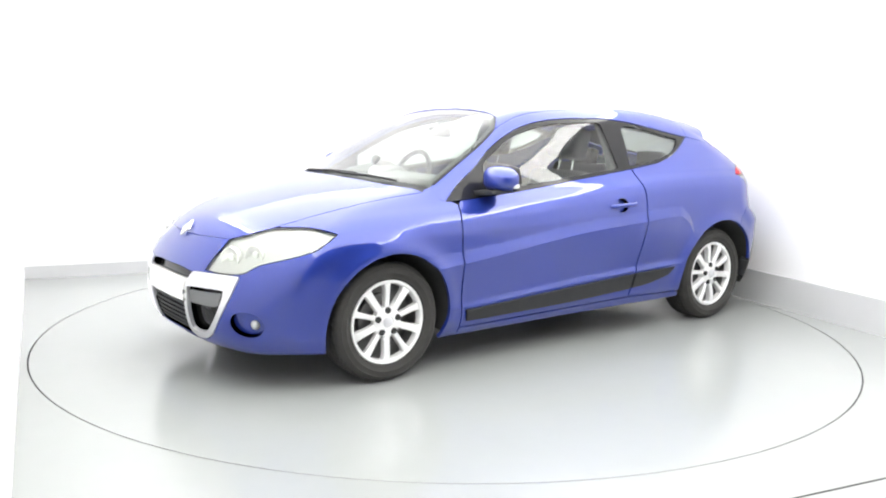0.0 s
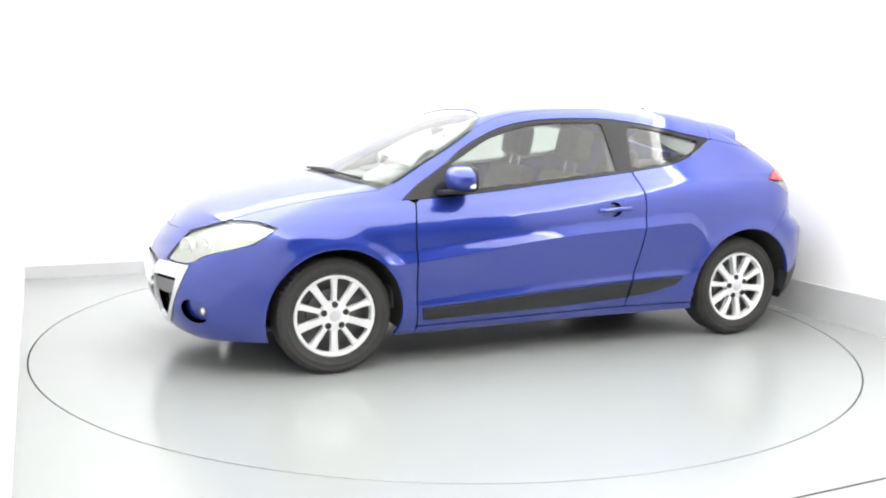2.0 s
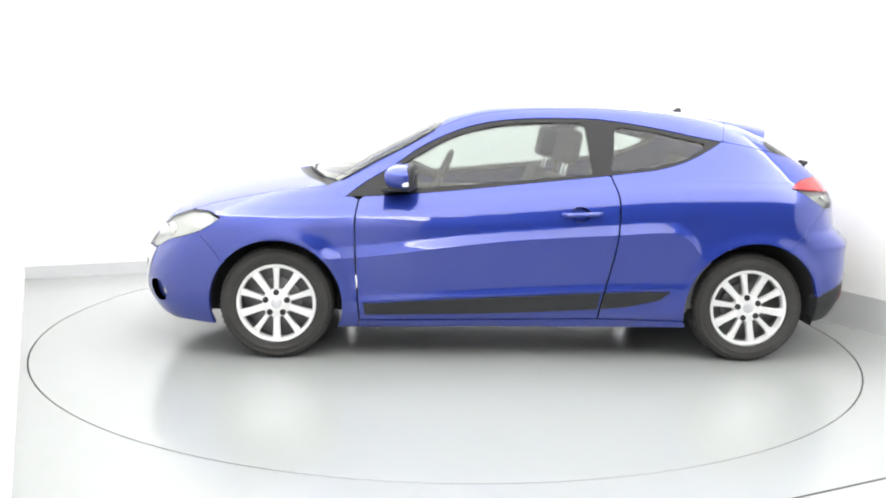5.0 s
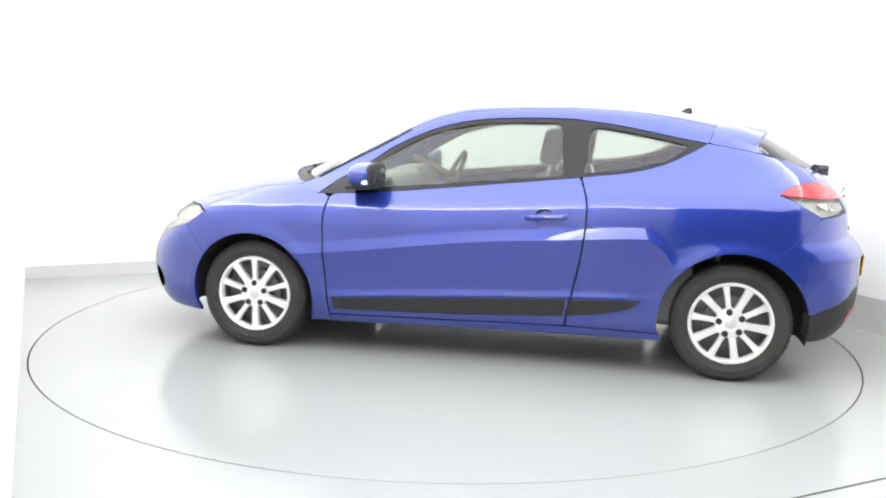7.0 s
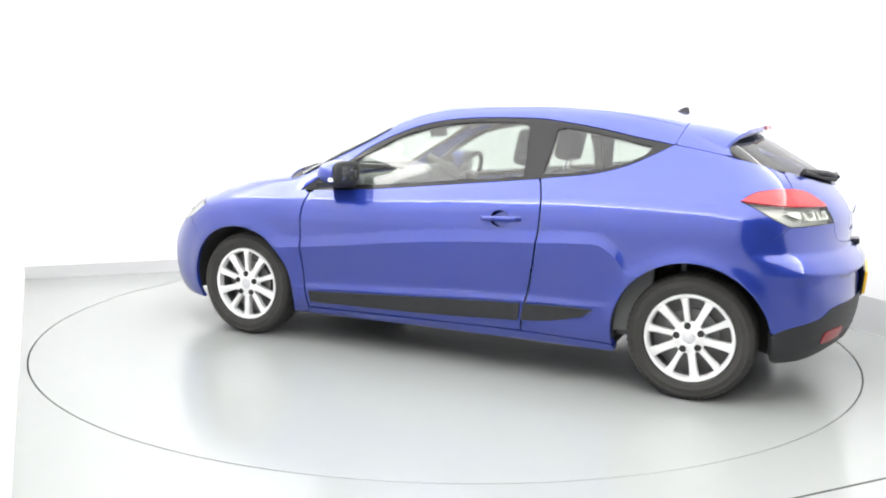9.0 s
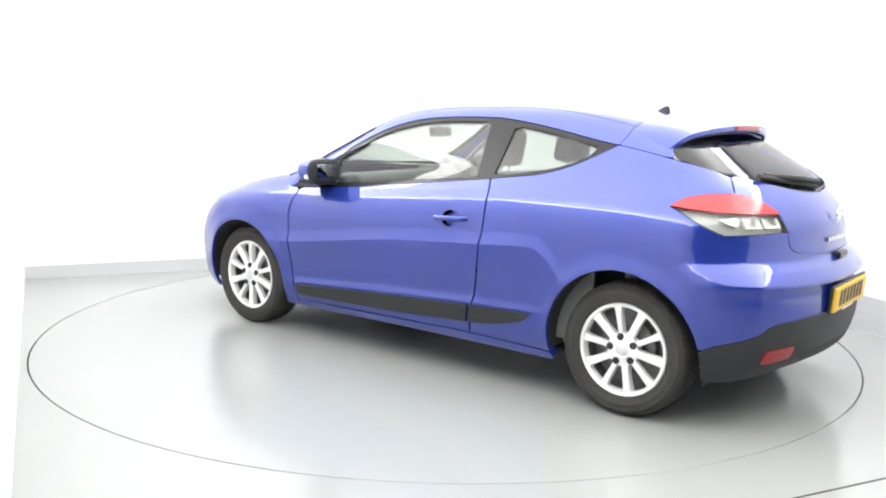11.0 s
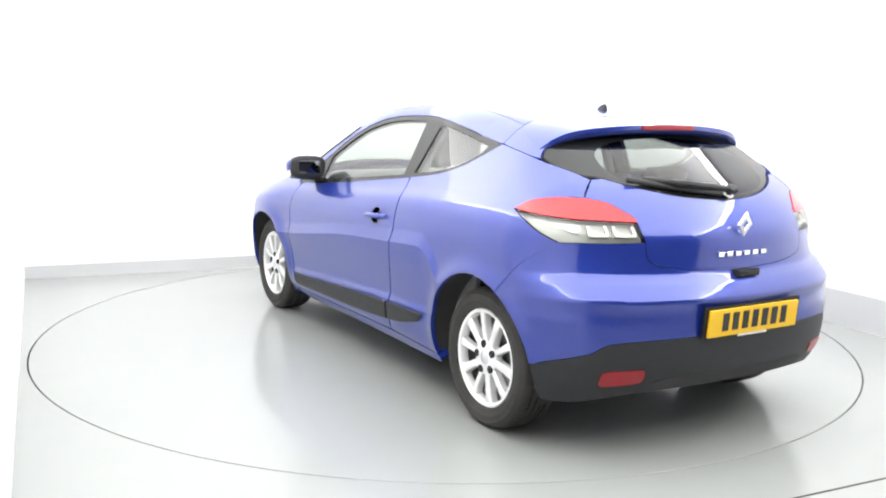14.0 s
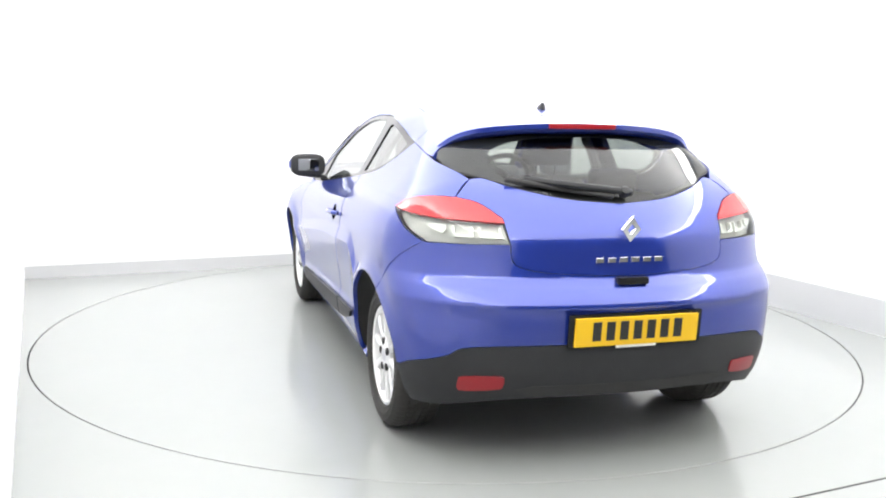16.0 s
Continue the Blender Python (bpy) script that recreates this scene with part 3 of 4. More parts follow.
# the edge along which the doors flare out over the mouldings
FOLDS += [from_side(*[(x, float(FLARE(x)) + rise) for x in np.arange(0.98, -0.9, -0.014)]) for rise in (0.036, 0.018, 0.003, -0.004)]

# sheet metal
panel("bonnet", "girth", both(bonnet_front[::-1] + bonnet_side[::-1][1:] + bonnet_rear[::-1][1:]), PAINT, car, "blue metallic bonnet panel", step=0.035)
panel("roof", "girth", both(header[::-1] + roof_edge[1:] + hatch_top[1:]), PAINT, car, "blue metallic roof skin", step=0.04)
panel("roof_rail", "girth", EAVES[::-1] + hatch_rail[::-1][1:] + roof_edge[::-1][1:] + screen_edge[::-1][1:] + curve([screen_edge[0], bonnet_side[0], EAVES[-1]])[1:-1],
      PAINT, car, "blue roof rail and pillar", step=0.025, gap=0.001, twin=True)
wing = (curve([bonnet_side[0], EAVES[-1]]) + from_side((0.905, 0.905)) + [np.array((p[0] + 0.006, p[1], p[2])) for p in door_front[1:]] + from_side((0.868, 0.18), (0.985, 0.175))
        + arch(AXLE, 0.362, 202, 40) + front_joint[::-1][1:] + cut(head_low, None, 1.73)[1:] + cut(head_top, None, 1.805)[1:] + cut(bonnet_side, None, 1.805)[::-1][:-1])
panel("front_wing", "girth", wing, PAINT, car, "blue front wing over the wheel", folds=FOLDS, step=0.014, gap=0.001, twin=True)
handle_hole = curve(from_side((-0.285, 0.832), (-0.30, 0.862), (-0.335, 0.874), (-0.37, 0.864), (-0.39, 0.835), (-0.37, 0.803), (-0.335, 0.792), (-0.30, 0.803)), closed=True, step=0.01)
left_door, right_door = panel("door", "girth", cut(WAIST, -0.513, 0.866) + door_rear[1:] + from_side((0.2, 0.236)) + door_front[::-1][:-1], PAINT, car, "closed blue door panel", folds=FOLDS, step=0.014, holes=[handle_hole], twin=True)
quarter = (cut(WAIST, None, -0.519) + hatch_side[1:] + curve([hatch_side[-1], lamp_top_mid])[1:] + tail_lamp_top_out[::-1][1:] + tail_lamp_out[::-1][1:] + bumper_joint[1:]
           + arch(-AXLE, 0.378, 116, -11) + from_side((-0.94, 0.238)) + [np.array((p[0] - 0.006, p[1], p[2])) for p in door_rear[::-1][:-1]])
panel("rear_quarter", "girth", quarter, PAINT, car, "blue rear quarter panel over the wheel", folds=FOLDS, step=0.014, twin=True)
panel("sill", "girth", curve(from_side((0.862, 0.222), (0.2, 0.232), (-0.458, 0.244), (-0.945, 0.234))) + from_side((-0.965, 0.205)) + curve(from_side((-0.95, 0.195), (0.0, 0.188), (0.87, 0.176))),
      PAINT, car, "blue sill under the door", step=0.02, lip=0.05, twin=True)
panel("tailgate", "tail", both(curve([hatch_side[-1]] + from_rear((0.50, 1.118), (0.415, 1.091), (0.22, 1.051), (0.0, 1.034)))[::-1] + curve([hatch_side[-1], lamp_top_mid])[1:]
                               + tail_lamp_top_in[1:] + tail_lamp_inner[1:] + hatch_low[1:]), PAINT, car, "blue lower tailgate panel", step=0.03)
rear_bumper = panel("rear_bumper", "tail", both(hatch_low[::-1] + tail_lamp_low[1:] + bumper_joint[1:] + arch(-AXLE, 0.378, 120, 168) + black_line[1:]), PAINT, car, "blue upper rear bumper", step=0.018, gap=0.001, folds=LEDGE)
valance = panel("valance", "tail", both(black_line[::-1] + arch(-AXLE, 0.378, 171, 190) + valance_low[1:]), BLACK, car, "black plastic lower rear bumper", step=0.03, lip=0.06)

# painted filler strips added behind the bumper joints, so the gaps show blue
for line, space in ((front_joint, "girth"), (bumper_joint, "tail")):
    ahead = [np.array((p[0] + 0.014, p[1], p[2] + 0.008)) for p in line]
    behind = [np.array((p[0] - 0.014, p[1], p[2] - 0.008)) for p in line]
    if space == "tail":
        ahead = [np.array((p[0] + 0.012, p[1], p[2] + 0.010)) for p in line]
        behind = [np.array((p[0] - 0.012, p[1], p[2] - 0.010)) for p in line]
    panel("joint_filler", space, ahead + behind[::-1], PAINT, car, "blue filler strip added behind the dark bumper joint", step=0.012, proud=-0.0035, gap=0.0, lip=0, twin=True)
# dark strip laid over the valance for its inset and shade lines
under = both(curve(from_rear((0.0, 0.352), (0.38, 0.352))) + curve(from_rear((0.45, 0.335), (0.40, 0.308))) + curve(from_rear((0.36, 0.304), (0.0, 0.304))))
panel("diffuser", "tail", under, SEAL, valance, "dark strip for the black inset and its shade along the lower edge", step=0.025, proud=0.003, gap=0.0, lip=0.01)

# nose
mouth = both(curve(from_front((0.0, 0.578), (0.15, 0.577), (0.28, 0.566))) + curve(from_front((0.30, 0.572), (0.45, 0.578), (0.575, 0.578))) + curve(from_front((0.582, 0.565), (0.566, 0.48), (0.50, 0.36), (0.44, 0.285), (0.36, 0.238), (0.26, 0.222)))
             + curve(from_front((0.2, 0.225), (0.0, 0.232))))
fog_hole = curve(from_front((0.685, 0.345), (0.668, 0.395), (0.62, 0.408), (0.572, 0.39), (0.555, 0.345), (0.575, 0.303), (0.62, 0.285), (0.665, 0.30)), closed=True)
front_bumper = panel("front_bumper", "nose", both(bonnet_front[::-1] + head_in[1:] + cut(head_low, 1.73)[1:] + front_joint[1:] + arch(AXLE, 0.362, 38, -20)[1:]
                     + curve(from_front((0.72, 0.195), (0.45, 0.185), (0.0, 0.185)))), PAINT, car, "blue front bumper", holes=[mouth, fog_hole, mirrored(fog_hole)], step=0.025, gap=0.001)
surround = (curve(from_front((0.285, 0.565), (0.30, 0.571), (0.45, 0.577), (0.578, 0.577))) + curve(from_front((0.58, 0.562), (0.564, 0.48), (0.50, 0.362), (0.44, 0.288), (0.36, 0.241), (0.262, 0.226)))
            + curve(from_front((0.222, 0.25), (0.232, 0.40), (0.262, 0.53))))
pocket = curve(from_front((0.275, 0.47), (0.29, 0.495), (0.50, 0.505), (0.525, 0.49), (0.50, 0.41), (0.43, 0.315), (0.36, 0.275), (0.275, 0.272), (0.262, 0.32)), closed=True)
silver = panel("bumper_trim", "nose", surround, SILVER, car, "satin silver trim framing the air intake", holes=[pocket], step=0.018, proud=0.004, gap=0.001, twin=True)
for s, sil in zip((1, -1), silver):
    pk = pocket if s > 0 else mirrored(pocket)
    panel("intake", "nose", pk, GLOSS_BLACK, sil, "black recessed air intake", step=0.02, proud=-0.045, gap=-0.002, lip=-0.045)
    bar = from_front((0.28, 0.480), (0.515, 0.490), (0.495, 0.425), (0.47, 0.418), (0.28, 0.415))
    panel("intake_bar", "nose", bar if s > 0 else mirrored(bar), CABIN, sil, "dark grey blank across the intake", step=0.02, proud=-0.006, gap=0.0)
grille = panel("grille", "nose", both(curve(from_front((0.0, 0.576), (0.15, 0.574), (0.275, 0.562))) + curve(from_front((0.258, 0.52), (0.232, 0.40), (0.215, 0.245))) + curve(from_front((0.19, 0.232), (0.0, 0.238)))),
               GLOSS_BLACK, car, "black front grille", step=0.03, proud=-0.04, gap=-0.002, lip=-0.036)
for i in range(6):
    z = 0.258 + 0.026 * i
    half = 0.205 + 0.012 * i / 5
    panel("slat", "nose", both(curve(from_front((0.0, z + 0.009), (half, z + 0.009))) + curve(from_front((half, z - 0.004), (0.0, z - 0.004)))), BLACK, grille, step=0.015, proud=-0.008, gap=0, lip=0.03)
front_plate = panel("number_plate", "nose", both(curve(from_front((0.0, 0.528), (0.245, 0.528))) + curve(from_front((0.245, 0.417), (0.0, 0.417)))), PLATE_WHITE, front_bumper, "white front number plate", step=0.03, proud=0.012, gap=0, lip=0.05)

# number plate characters as plain bars
def bars(parent, at, width, height, n, mat, name="character"):
    for i in range(n):
        w = width / n * 0.62
        part(name, box(w, 0.0025, height, at @ pose((i + 0.5) * width / n - width / 2, 0, 0), 0.0006, 1), mat, parent)



# headlamps, tail lamps and fog lamps
head = head_low + head_top[1:] + head_in[1:-1]
for side in (1, -1):
    turned = (lambda q: q) if side > 0 else mirrored
    lamp = panel("headlamp", "nose", turned(head), LAMP_GREY, car, "pale clear headlamp swept back along the wing", step=0.02, proud=-0.014, gap=0.003, lip=-0.013)
    panel("lens", "nose", turned(head), LENS, lamp, "clear plastic lens", step=0.02, proud=0.0, gap=0.0025, lip=0.03)
    for (y, z, r) in ((0.475, 0.650, 0.052), (0.585, 0.672, 0.046)):
        c = from_front((y, z))[0]
        n = slope(np.array([c]))[0]
        m = Matrix.Translation(Vector((c[0] - 0.020 * n[0], side * (c[1] - 0.020 * n[1]), c[2]))) @ Vector((n[0], side * n[1], 0.0)).to_track_quat("Z", "Y").to_matrix().to_4x4()
        part("reflector", lathe([(0.008, -0.004), (r * 0.45, 0.0), (r * 0.8, 0.006), (r, 0.014), (r + 0.004, 0.014), (r + 0.004, -0.012)], 32, m), LAMP_WHITE, lamp, "round bright reflector", True)
        part("bulb", lathe([(0.0005, 0.012), (r * 0.32, 0.010), (r * 0.42, 0.004), (r * 0.42, -0.006)], 24, m), LAMP_WHITE, lamp, "pale bulb cover", True)
    blink = turned(curve([from_side((1.66, 0.770))[0], from_top((1.75, 0.655))[0]] + from_side((1.78, 0.735), (1.72, 0.728)), closed=True))
    panel("indicator", "nose", blink, SILVER, lamp, "pale indicator chamber", step=0.02, proud=-0.012, gap=0.0, lip=0)

    bowl = turned(fog_hole)
    fog = panel("fog_lamp", "nose", bowl, PAINT, front_bumper, "recessed round fog lamp", step=0.02, proud=-0.033, gap=0.0, lip=-0.032)
    c = from_front((0.638, 0.345))[0]
    m = Matrix.Translation(Vector((c[0] - 0.035, side * (c[1] - 0.018), c[2]))) @ Vector((0.95, side * 0.3, 0)).to_track_quat("Z", "Y").to_matrix().to_4x4()
    part("bulb", lathe([(0.0005, 0.014), (0.016, 0.012), (0.024, 0.004), (0.026, -0.002), (0.026, -0.03)], 28, m), SILVER, fog, "small silver fog light", True)

    red_cut = [lamp_tip] + [from_side((-1.60, 0.982))[0]] + from_rear((0.70, 0.968), (0.58, 0.962)) + [from_rear((0.468, 0.957))[0]]
    red = turned(tail_lamp_top_out + tail_lamp_top_in[1:] + curve(red_cut)[::-1][:-1])
    clear = turned(curve(red_cut)[2:] + cut(tail_lamp_inner, None, 0.957, 2) + tail_lamp_low[1:] + cut(tail_lamp_out, None, 0.99, 2)[1:])
    lamp = panel("tail_lamp", "tail", turned(tail_lamp_top_out + tail_lamp_top_in[1:] + tail_lamp_inner[1:] + tail_lamp_low[1:] + tail_lamp_out[1:-1]), LAMP_GREY, car,
                 "wraparound tail lamp, red above and clear below", step=0.02, proud=-0.03, gap=0.002, lip=-0.028)
    panel("red_lens", "tail", red, RED_LENS, lamp, "bright red upper lens", step=0.016, proud=0.004, gap=0.0015, lip=0.02)
    panel("clear_lens", "tail", clear, LENS, lamp, "clear lower lens", step=0.02, proud=0.002, gap=0.002, lip=0.012)
    for y0, y1 in ((0.655, 0.585), (0.565, 0.485)):
        ring = curve(from_rear((y0, 0.948), (y0, 0.912), (y0 - 0.006, 0.905), (y1 + 0.006, 0.905), (y1, 0.912), (y1, 0.948)))
        inner = curve(from_rear((y1 + 0.011, 0.948), (y1 + 0.011, 0.918), (y0 - 0.011, 0.918), (y0 - 0.011, 0.948)))
        panel("light_guide", "tail", turned(ring + inner), LAMP_WHITE, lamp, "white square light guide", step=0.012, proud=-0.010, gap=0, lip=0.018)
    outer_chip = turned(curve(from_rear((0.74, 0.945), (0.675, 0.948), (0.69, 0.915)), closed=True))
    panel("light_guide", "tail", outer_chip, LAMP_WHITE, lamp, "white corner reflector", step=0.014, proud=-0.010, gap=0, lip=0.01)
    reflector = turned(curve(from_rear((0.655, 0.372), (0.64, 0.386), (0.52, 0.392), (0.495, 0.385), (0.497, 0.347), (0.52, 0.336), (0.63, 0.325), (0.655, 0.335)), closed=True))
    panel("reflector", "tail", reflector, DARK_RED, valance, "dark red bumper reflector", step=0.02, proud=0.004, gap=0, lip=0.01)

# glazing
glass_front = curve(from_side((0.615, 0.952), (0.20, 0.990), (-0.414, 1.052))) + curve(from_side((-0.402, 1.19), (-0.388, 1.312))) + curve(from_side((-0.36, 1.322), (-0.097, 1.318), (0.125, 1.294), (0.346, 1.236), (0.529, 1.140), (0.622, 1.085)))
glass_rear = curve(from_side((-0.525, 1.068), (-0.545, 1.18), (-0.558, 1.292)) , 0.02) + curve(from_side((-0.60, 1.303), (-0.862, 1.262), (-1.06, 1.222))) + curve(from_side((-1.03, 1.185), (-0.924, 1.136), (-0.752, 1.094), (-0.60, 1.075)))
frames = panel("window_frame", "girth", WAIST + EAVES[1:-1], GLOSS_BLACK, car, "black window surround", holes=[glass_front, glass_rear], step=0.02, proud=-0.003, gap=0.003, lip=0.03, twin=True)
for s, fr in zip((1, -1), frames):
    side = (lambda q: q) if s > 0 else mirrored
    for nm, ol in (("door_window", glass_front), ("quarter_window", glass_rear)):
        g = panel(nm, "girth", side(ol), WINDOW, fr, "lightly tinted window glass", step=0.03, proud=-0.009, gap=-0.008, lip=0)
        g.visible_shadow = False
screen = panel("windscreen", "girth", both(cowl + screen_edge[1:] + header[1:]), SCREEN, car, "clear windscreen glass", step=0.035, proud=-0.004, gap=0.004, lip=0)
screen.visible_shadow = False
inner_line = both(curve(from_top((1.165, 0.0), (1.145, 0.2), (1.070, 0.43), (0.960, 0.650))) + curve(from_top((0.80, 0.622), (0.60, 0.575), (0.46, 0.525)))[1:] + curve(from_top((0.40, 0.44), (0.36, 0.25), (0.345, 0.0))))
panel("screen_border", "girth", both(cowl + screen_edge[1:] + header[1:]), SEAL, car, "black printed border of the windscreen", holes=[inner_line], step=0.03, proud=-0.008, gap=0.0, lip=0.0)
for side in (screen_edge, mirrored(screen_edge)):
    part("screen_seal", sweep([tuple(p + 0.002 * slope(np.array([p]))[0]) for p in side[1:-1]], 0.006, 6), SEAL, car, "thin black rubber seal beside the windscreen", True)
panel("scuttle", "girth", both(bonnet_rear + curve([bonnet_rear[-1], cowl[-1]])[1:] + cowl[::-1][1:]), BLACK, car, "black scuttle panel under the windscreen", step=0.03, proud=-0.012, gap=0.0, lip=0.02)
rear_pane = both(curve(from_rear((0.0, 1.037), (0.22, 1.054), (0.415, 1.094), (0.50, 1.122), (0.575, 1.137), (0.618, 1.165))) + curve(from_rear((0.625, 1.19), (0.60, 1.222), (0.50, 1.262), (0.25, 1.292), (0.0, 1.298))))
pane = panel("rear_window", "tail", rear_pane, REAR_GLASS, car, "dark tinted rear window", step=0.03, proud=-0.004, gap=0.003, lip=0)
pane.visible_shadow = False
rear_clear = both(curve(from_rear((0.0, 1.050), (0.22, 1.068), (0.38, 1.105), (0.43, 1.135))) + curve(from_rear((0.45, 1.17), (0.43, 1.215), (0.35, 1.252), (0.2, 1.276), (0.0, 1.284))))
panel("rear_border", "tail", rear_pane, SEAL, pane, "black printed border of the rear window", holes=[rear_clear], step=0.025, proud=-0.008, gap=0.0, lip=0.0)

upper_gate = both(hatch_top[::-1] + hatch_rail[1:] + cut(hatch_side, -1.40)[1:] + curve(from_rear((0.632, 1.188), (0.60, 1.222), (0.50, 1.262), (0.25, 1.292), (0.0, 1.298))))
panel("tailgate_skin", "girth", upper_gate, PAINT, car, "blue upper tailgate under the spoiler", step=0.025)

# roof spoiler with its brake light
def spoiler_sheet():
    top, under = [], []
    ys = np.linspace(-0.615, 0.615, 61)
    lead = from_top(*[(-1.20 - 0.06 * (1 - (y / 0.615) ** 2), y) for y in ys])
    for y, a in zip(ys, lead):
        k = abs(y) / 0.615
        tip = np.array((-1.543 + 0.11 * k ** 2 + 0.04 * k ** 10, y, 1.336 - 0.046 * k ** 2 - 0.075 * k ** 10))
        back = np.array((-1.46 + 0.07 * k * k, y * 0.985, from_top((-1.46 + 0.07 * k * k, y * 0.985))[0][2] + 0.001))
        top.append([a + (tip - a) * t + np.array((0, 0, 0.010 * math.sin(math.pi * t) * (1 - k ** 4))) for t in (0, 0.2, 0.4, 0.6, 0.8, 0.95, 1.0)])
        low_tip = tip + np.array((0.014, 0, -0.034))
        under.append([tip + np.array((0.0, 0, -0.020)), low_tip] + [low_tip + (back - low_tip) * t for t in (0.3, 0.65, 1.0)])
    rows = [t + u for t, u in zip(top, under)]
    w = len(rows[0])
    verts = [p for r in rows for p in r]
    faces = [(i * w + j, i * w + j + 1, (i + 1) * w + j + 1, (i + 1) * w + j) for i in range(len(rows) - 1) for j in range(w - 1)]
    faces += [tuple(range(w)), tuple((len(rows) - 1) * w + j for j in range(w))[::-1]]
    return verts, faces


sv, sf = spoiler_sheet()
spoiler = mesh_object("spoiler", sv, sf, PAINT, car, "blue roof spoiler over the rear window")
mesh_fix = bmesh.new()
mesh_fix.from_mesh(spoiler.data)
bmesh.ops.recalc_face_normals(mesh_fix, faces=mesh_fix.faces[:])
for e in mesh_fix.edges:
    e.smooth = e.calc_face_angle(0) < 0.6
mesh_fix.to_mesh(spoiler.data)
mesh_fix.free()
part("brake_light", box(0.012, 0.31, 0.022, pose(-1.540, 0, 1.323), 0.004), DARK_RED, spoiler, "slim red high brake light")

# rear plate, badge, lettering, wiper, aerial
rear_plate = part("number_plate", box(0.012, 0.52, 0.111, pose(-2.074, -0.006, 0.568, 0, -4, 0), 0.003), PLATE_YELLOW, rear_bumper, "yellow rear number plate")
bars(rear_plate, pose(-2.081, -0.006, 0.571, 0, 0, 90) @ pose(0, 0, 0, -4, 0, 0), 0.40, 0.074, 7, INK)
part("plate_strip", box(0.004, 0.17, 0.010, pose(-2.070, -0.006, 0.507), 0.001), PLATE_WHITE, rear_bumper, "white strip under the plate")
# flat dark panel in place of a sunk recess round the plate
part("plate_backing", box(0.010, 0.565, 0.130, pose(-2.063, -0.006, 0.572, 0, -4, 0), 0.008), GLOSS_BLACK, rear_bumper, "flat dark panel standing in for the plate recess")
part("release", box(0.035, 0.13, 0.030, pose(-2.018, -0.005, 0.750), 0.008), GLOSS_BLACK, rear_bumper, "black tailgate release")


def diamond(size):
    """A pierced upright diamond emblem."""
    bm = bmesh.new()
    outer = [(0, 1.0), (0.78, 0.0), (0, -1.0), (-0.78, 0.0)]
    rings = []
    for k, d in ((1.0, 0.0), (0.95, 0.14), (0.44, 0.16), (0.34, 0.0)):
        rings.append([bm.verts.new((d * size * 0.9, k * x * size, k * z * size)) for x, z in outer])
    for a, b in zip(rings, rings[1:]):
        for i in range(4):
            bm.faces.new((a[i], a[(i + 1) % 4], b[(i + 1) % 4], b[i]))
    bmesh.ops.recalc_face_normals(bm, faces=bm.faces[:])
    return bm


bm = diamond(0.053)
bm.transform(pose(-1.997, 0, 0.945, 0, 8, 180))
part("badge", bm, CHROME, car, "chrome diamond badge on the tailgate")
bm = diamond(0.052)
bm.transform(Matrix.Translation(Vector(from_top((2.045, 0.0))[0])) @ pose(0.008, 0, 0.008, 0, -42, 0))
part("badge", bm, CHROME, car, "chrome diamond badge on the bonnet edge")
lettering = part("lettering", box(0.005, 0.034, 0.019, pose(-1.998, 0.125, 0.827), 0.001, 1), CHROME, car, "row of small chrome letters as plain bars")
for i in range(1, 6):
    part("letter", box(0.005, 0.034, 0.019, pose(-1.998 + 0.003 * (abs(i - 2.5) < 0.1), 0.125 - 0.05 * i, 0.827), 0.001, 1), CHROME, lettering)
wp0, wp1 = from_rear((0.43, 1.105))[0] + np.array((-0.02, 0, 0.012)), from_rear((-0.02, 1.068))[0] + np.array((-0.03, 0, 0.012))
wiper = part("rear_wiper", join(sweep([tuple(wp1 + np.array((0.0, -0.03, -0.004))), tuple(wp1), tuple((wp0 + wp1) / 2 + np.array((-0.028, 0, 0.006))), tuple(wp0 + np.array((0, -0.08, 0)))], 0.014)), BLACK, car, "black rear wiper arm", True)
part("blade", sweep([tuple(wp0), tuple((wp0 * 0.6 + wp1 * 0.4) + np.array((-0.006, 0, -0.012))), tuple(wp1 + np.array((0.0, 0.05, -0.02)))], 0.011), SEAL, wiper, "rubber wiper blade", True)
part("pivot", tube(0.024, 0.018, 0.03, Matrix.Translation(Vector(wp1)) @ pose(0, 0, 0, 0, -55, 0), 20, 0.004), BLACK, wiper, "", True)


def fin():
    bm = bmesh.new()
    base = [(0.062, 0.0), (0.03, 0.021), (-0.03, 0.024), (-0.052, 0.0), (-0.03, -0.024), (0.03, -0.021)]
    low = [bm.verts.new((x, y, 0)) for x, y in base]
    high = [bm.verts.new((x * 0.28 - 0.028, y * 0.22, 0.042)) for x, y in base]
    for i in range(6):
        bm.faces.new((low[i], low[(i + 1) % 6], high[(i + 1) % 6], high[i]))
    bm.faces.new(high)
    bm.faces.new(low[::-1])
    bmesh.ops.bevel(bm, geom=bm.edges[:], offset=0.003, segments=1, affect="EDGES")
    bm.transform(pose(-1.075, 0, 1.383))
    return bm


part("aerial", fin(), BLACK, car, "small black shark-fin aerial on the roof")

# windscreen wipers
for s, (a, b) in ((1, ((1.19, 0.10), (1.08, 0.52))), (-1, ((1.175, -0.30), (1.15, 0.22)))):
    p, q = from_top(a)[0] + np.array((0.01, 0, 0.002)), from_top(b)[0] + np.array((0.01, 0, 0.004))
    w = part("wiper", sweep([tuple(p), tuple((p + q) / 2 + np.array((0.01, 0, 0.006))), tuple(q)], 0.007), BLACK, car, "black windscreen wiper resting on the glass", True)

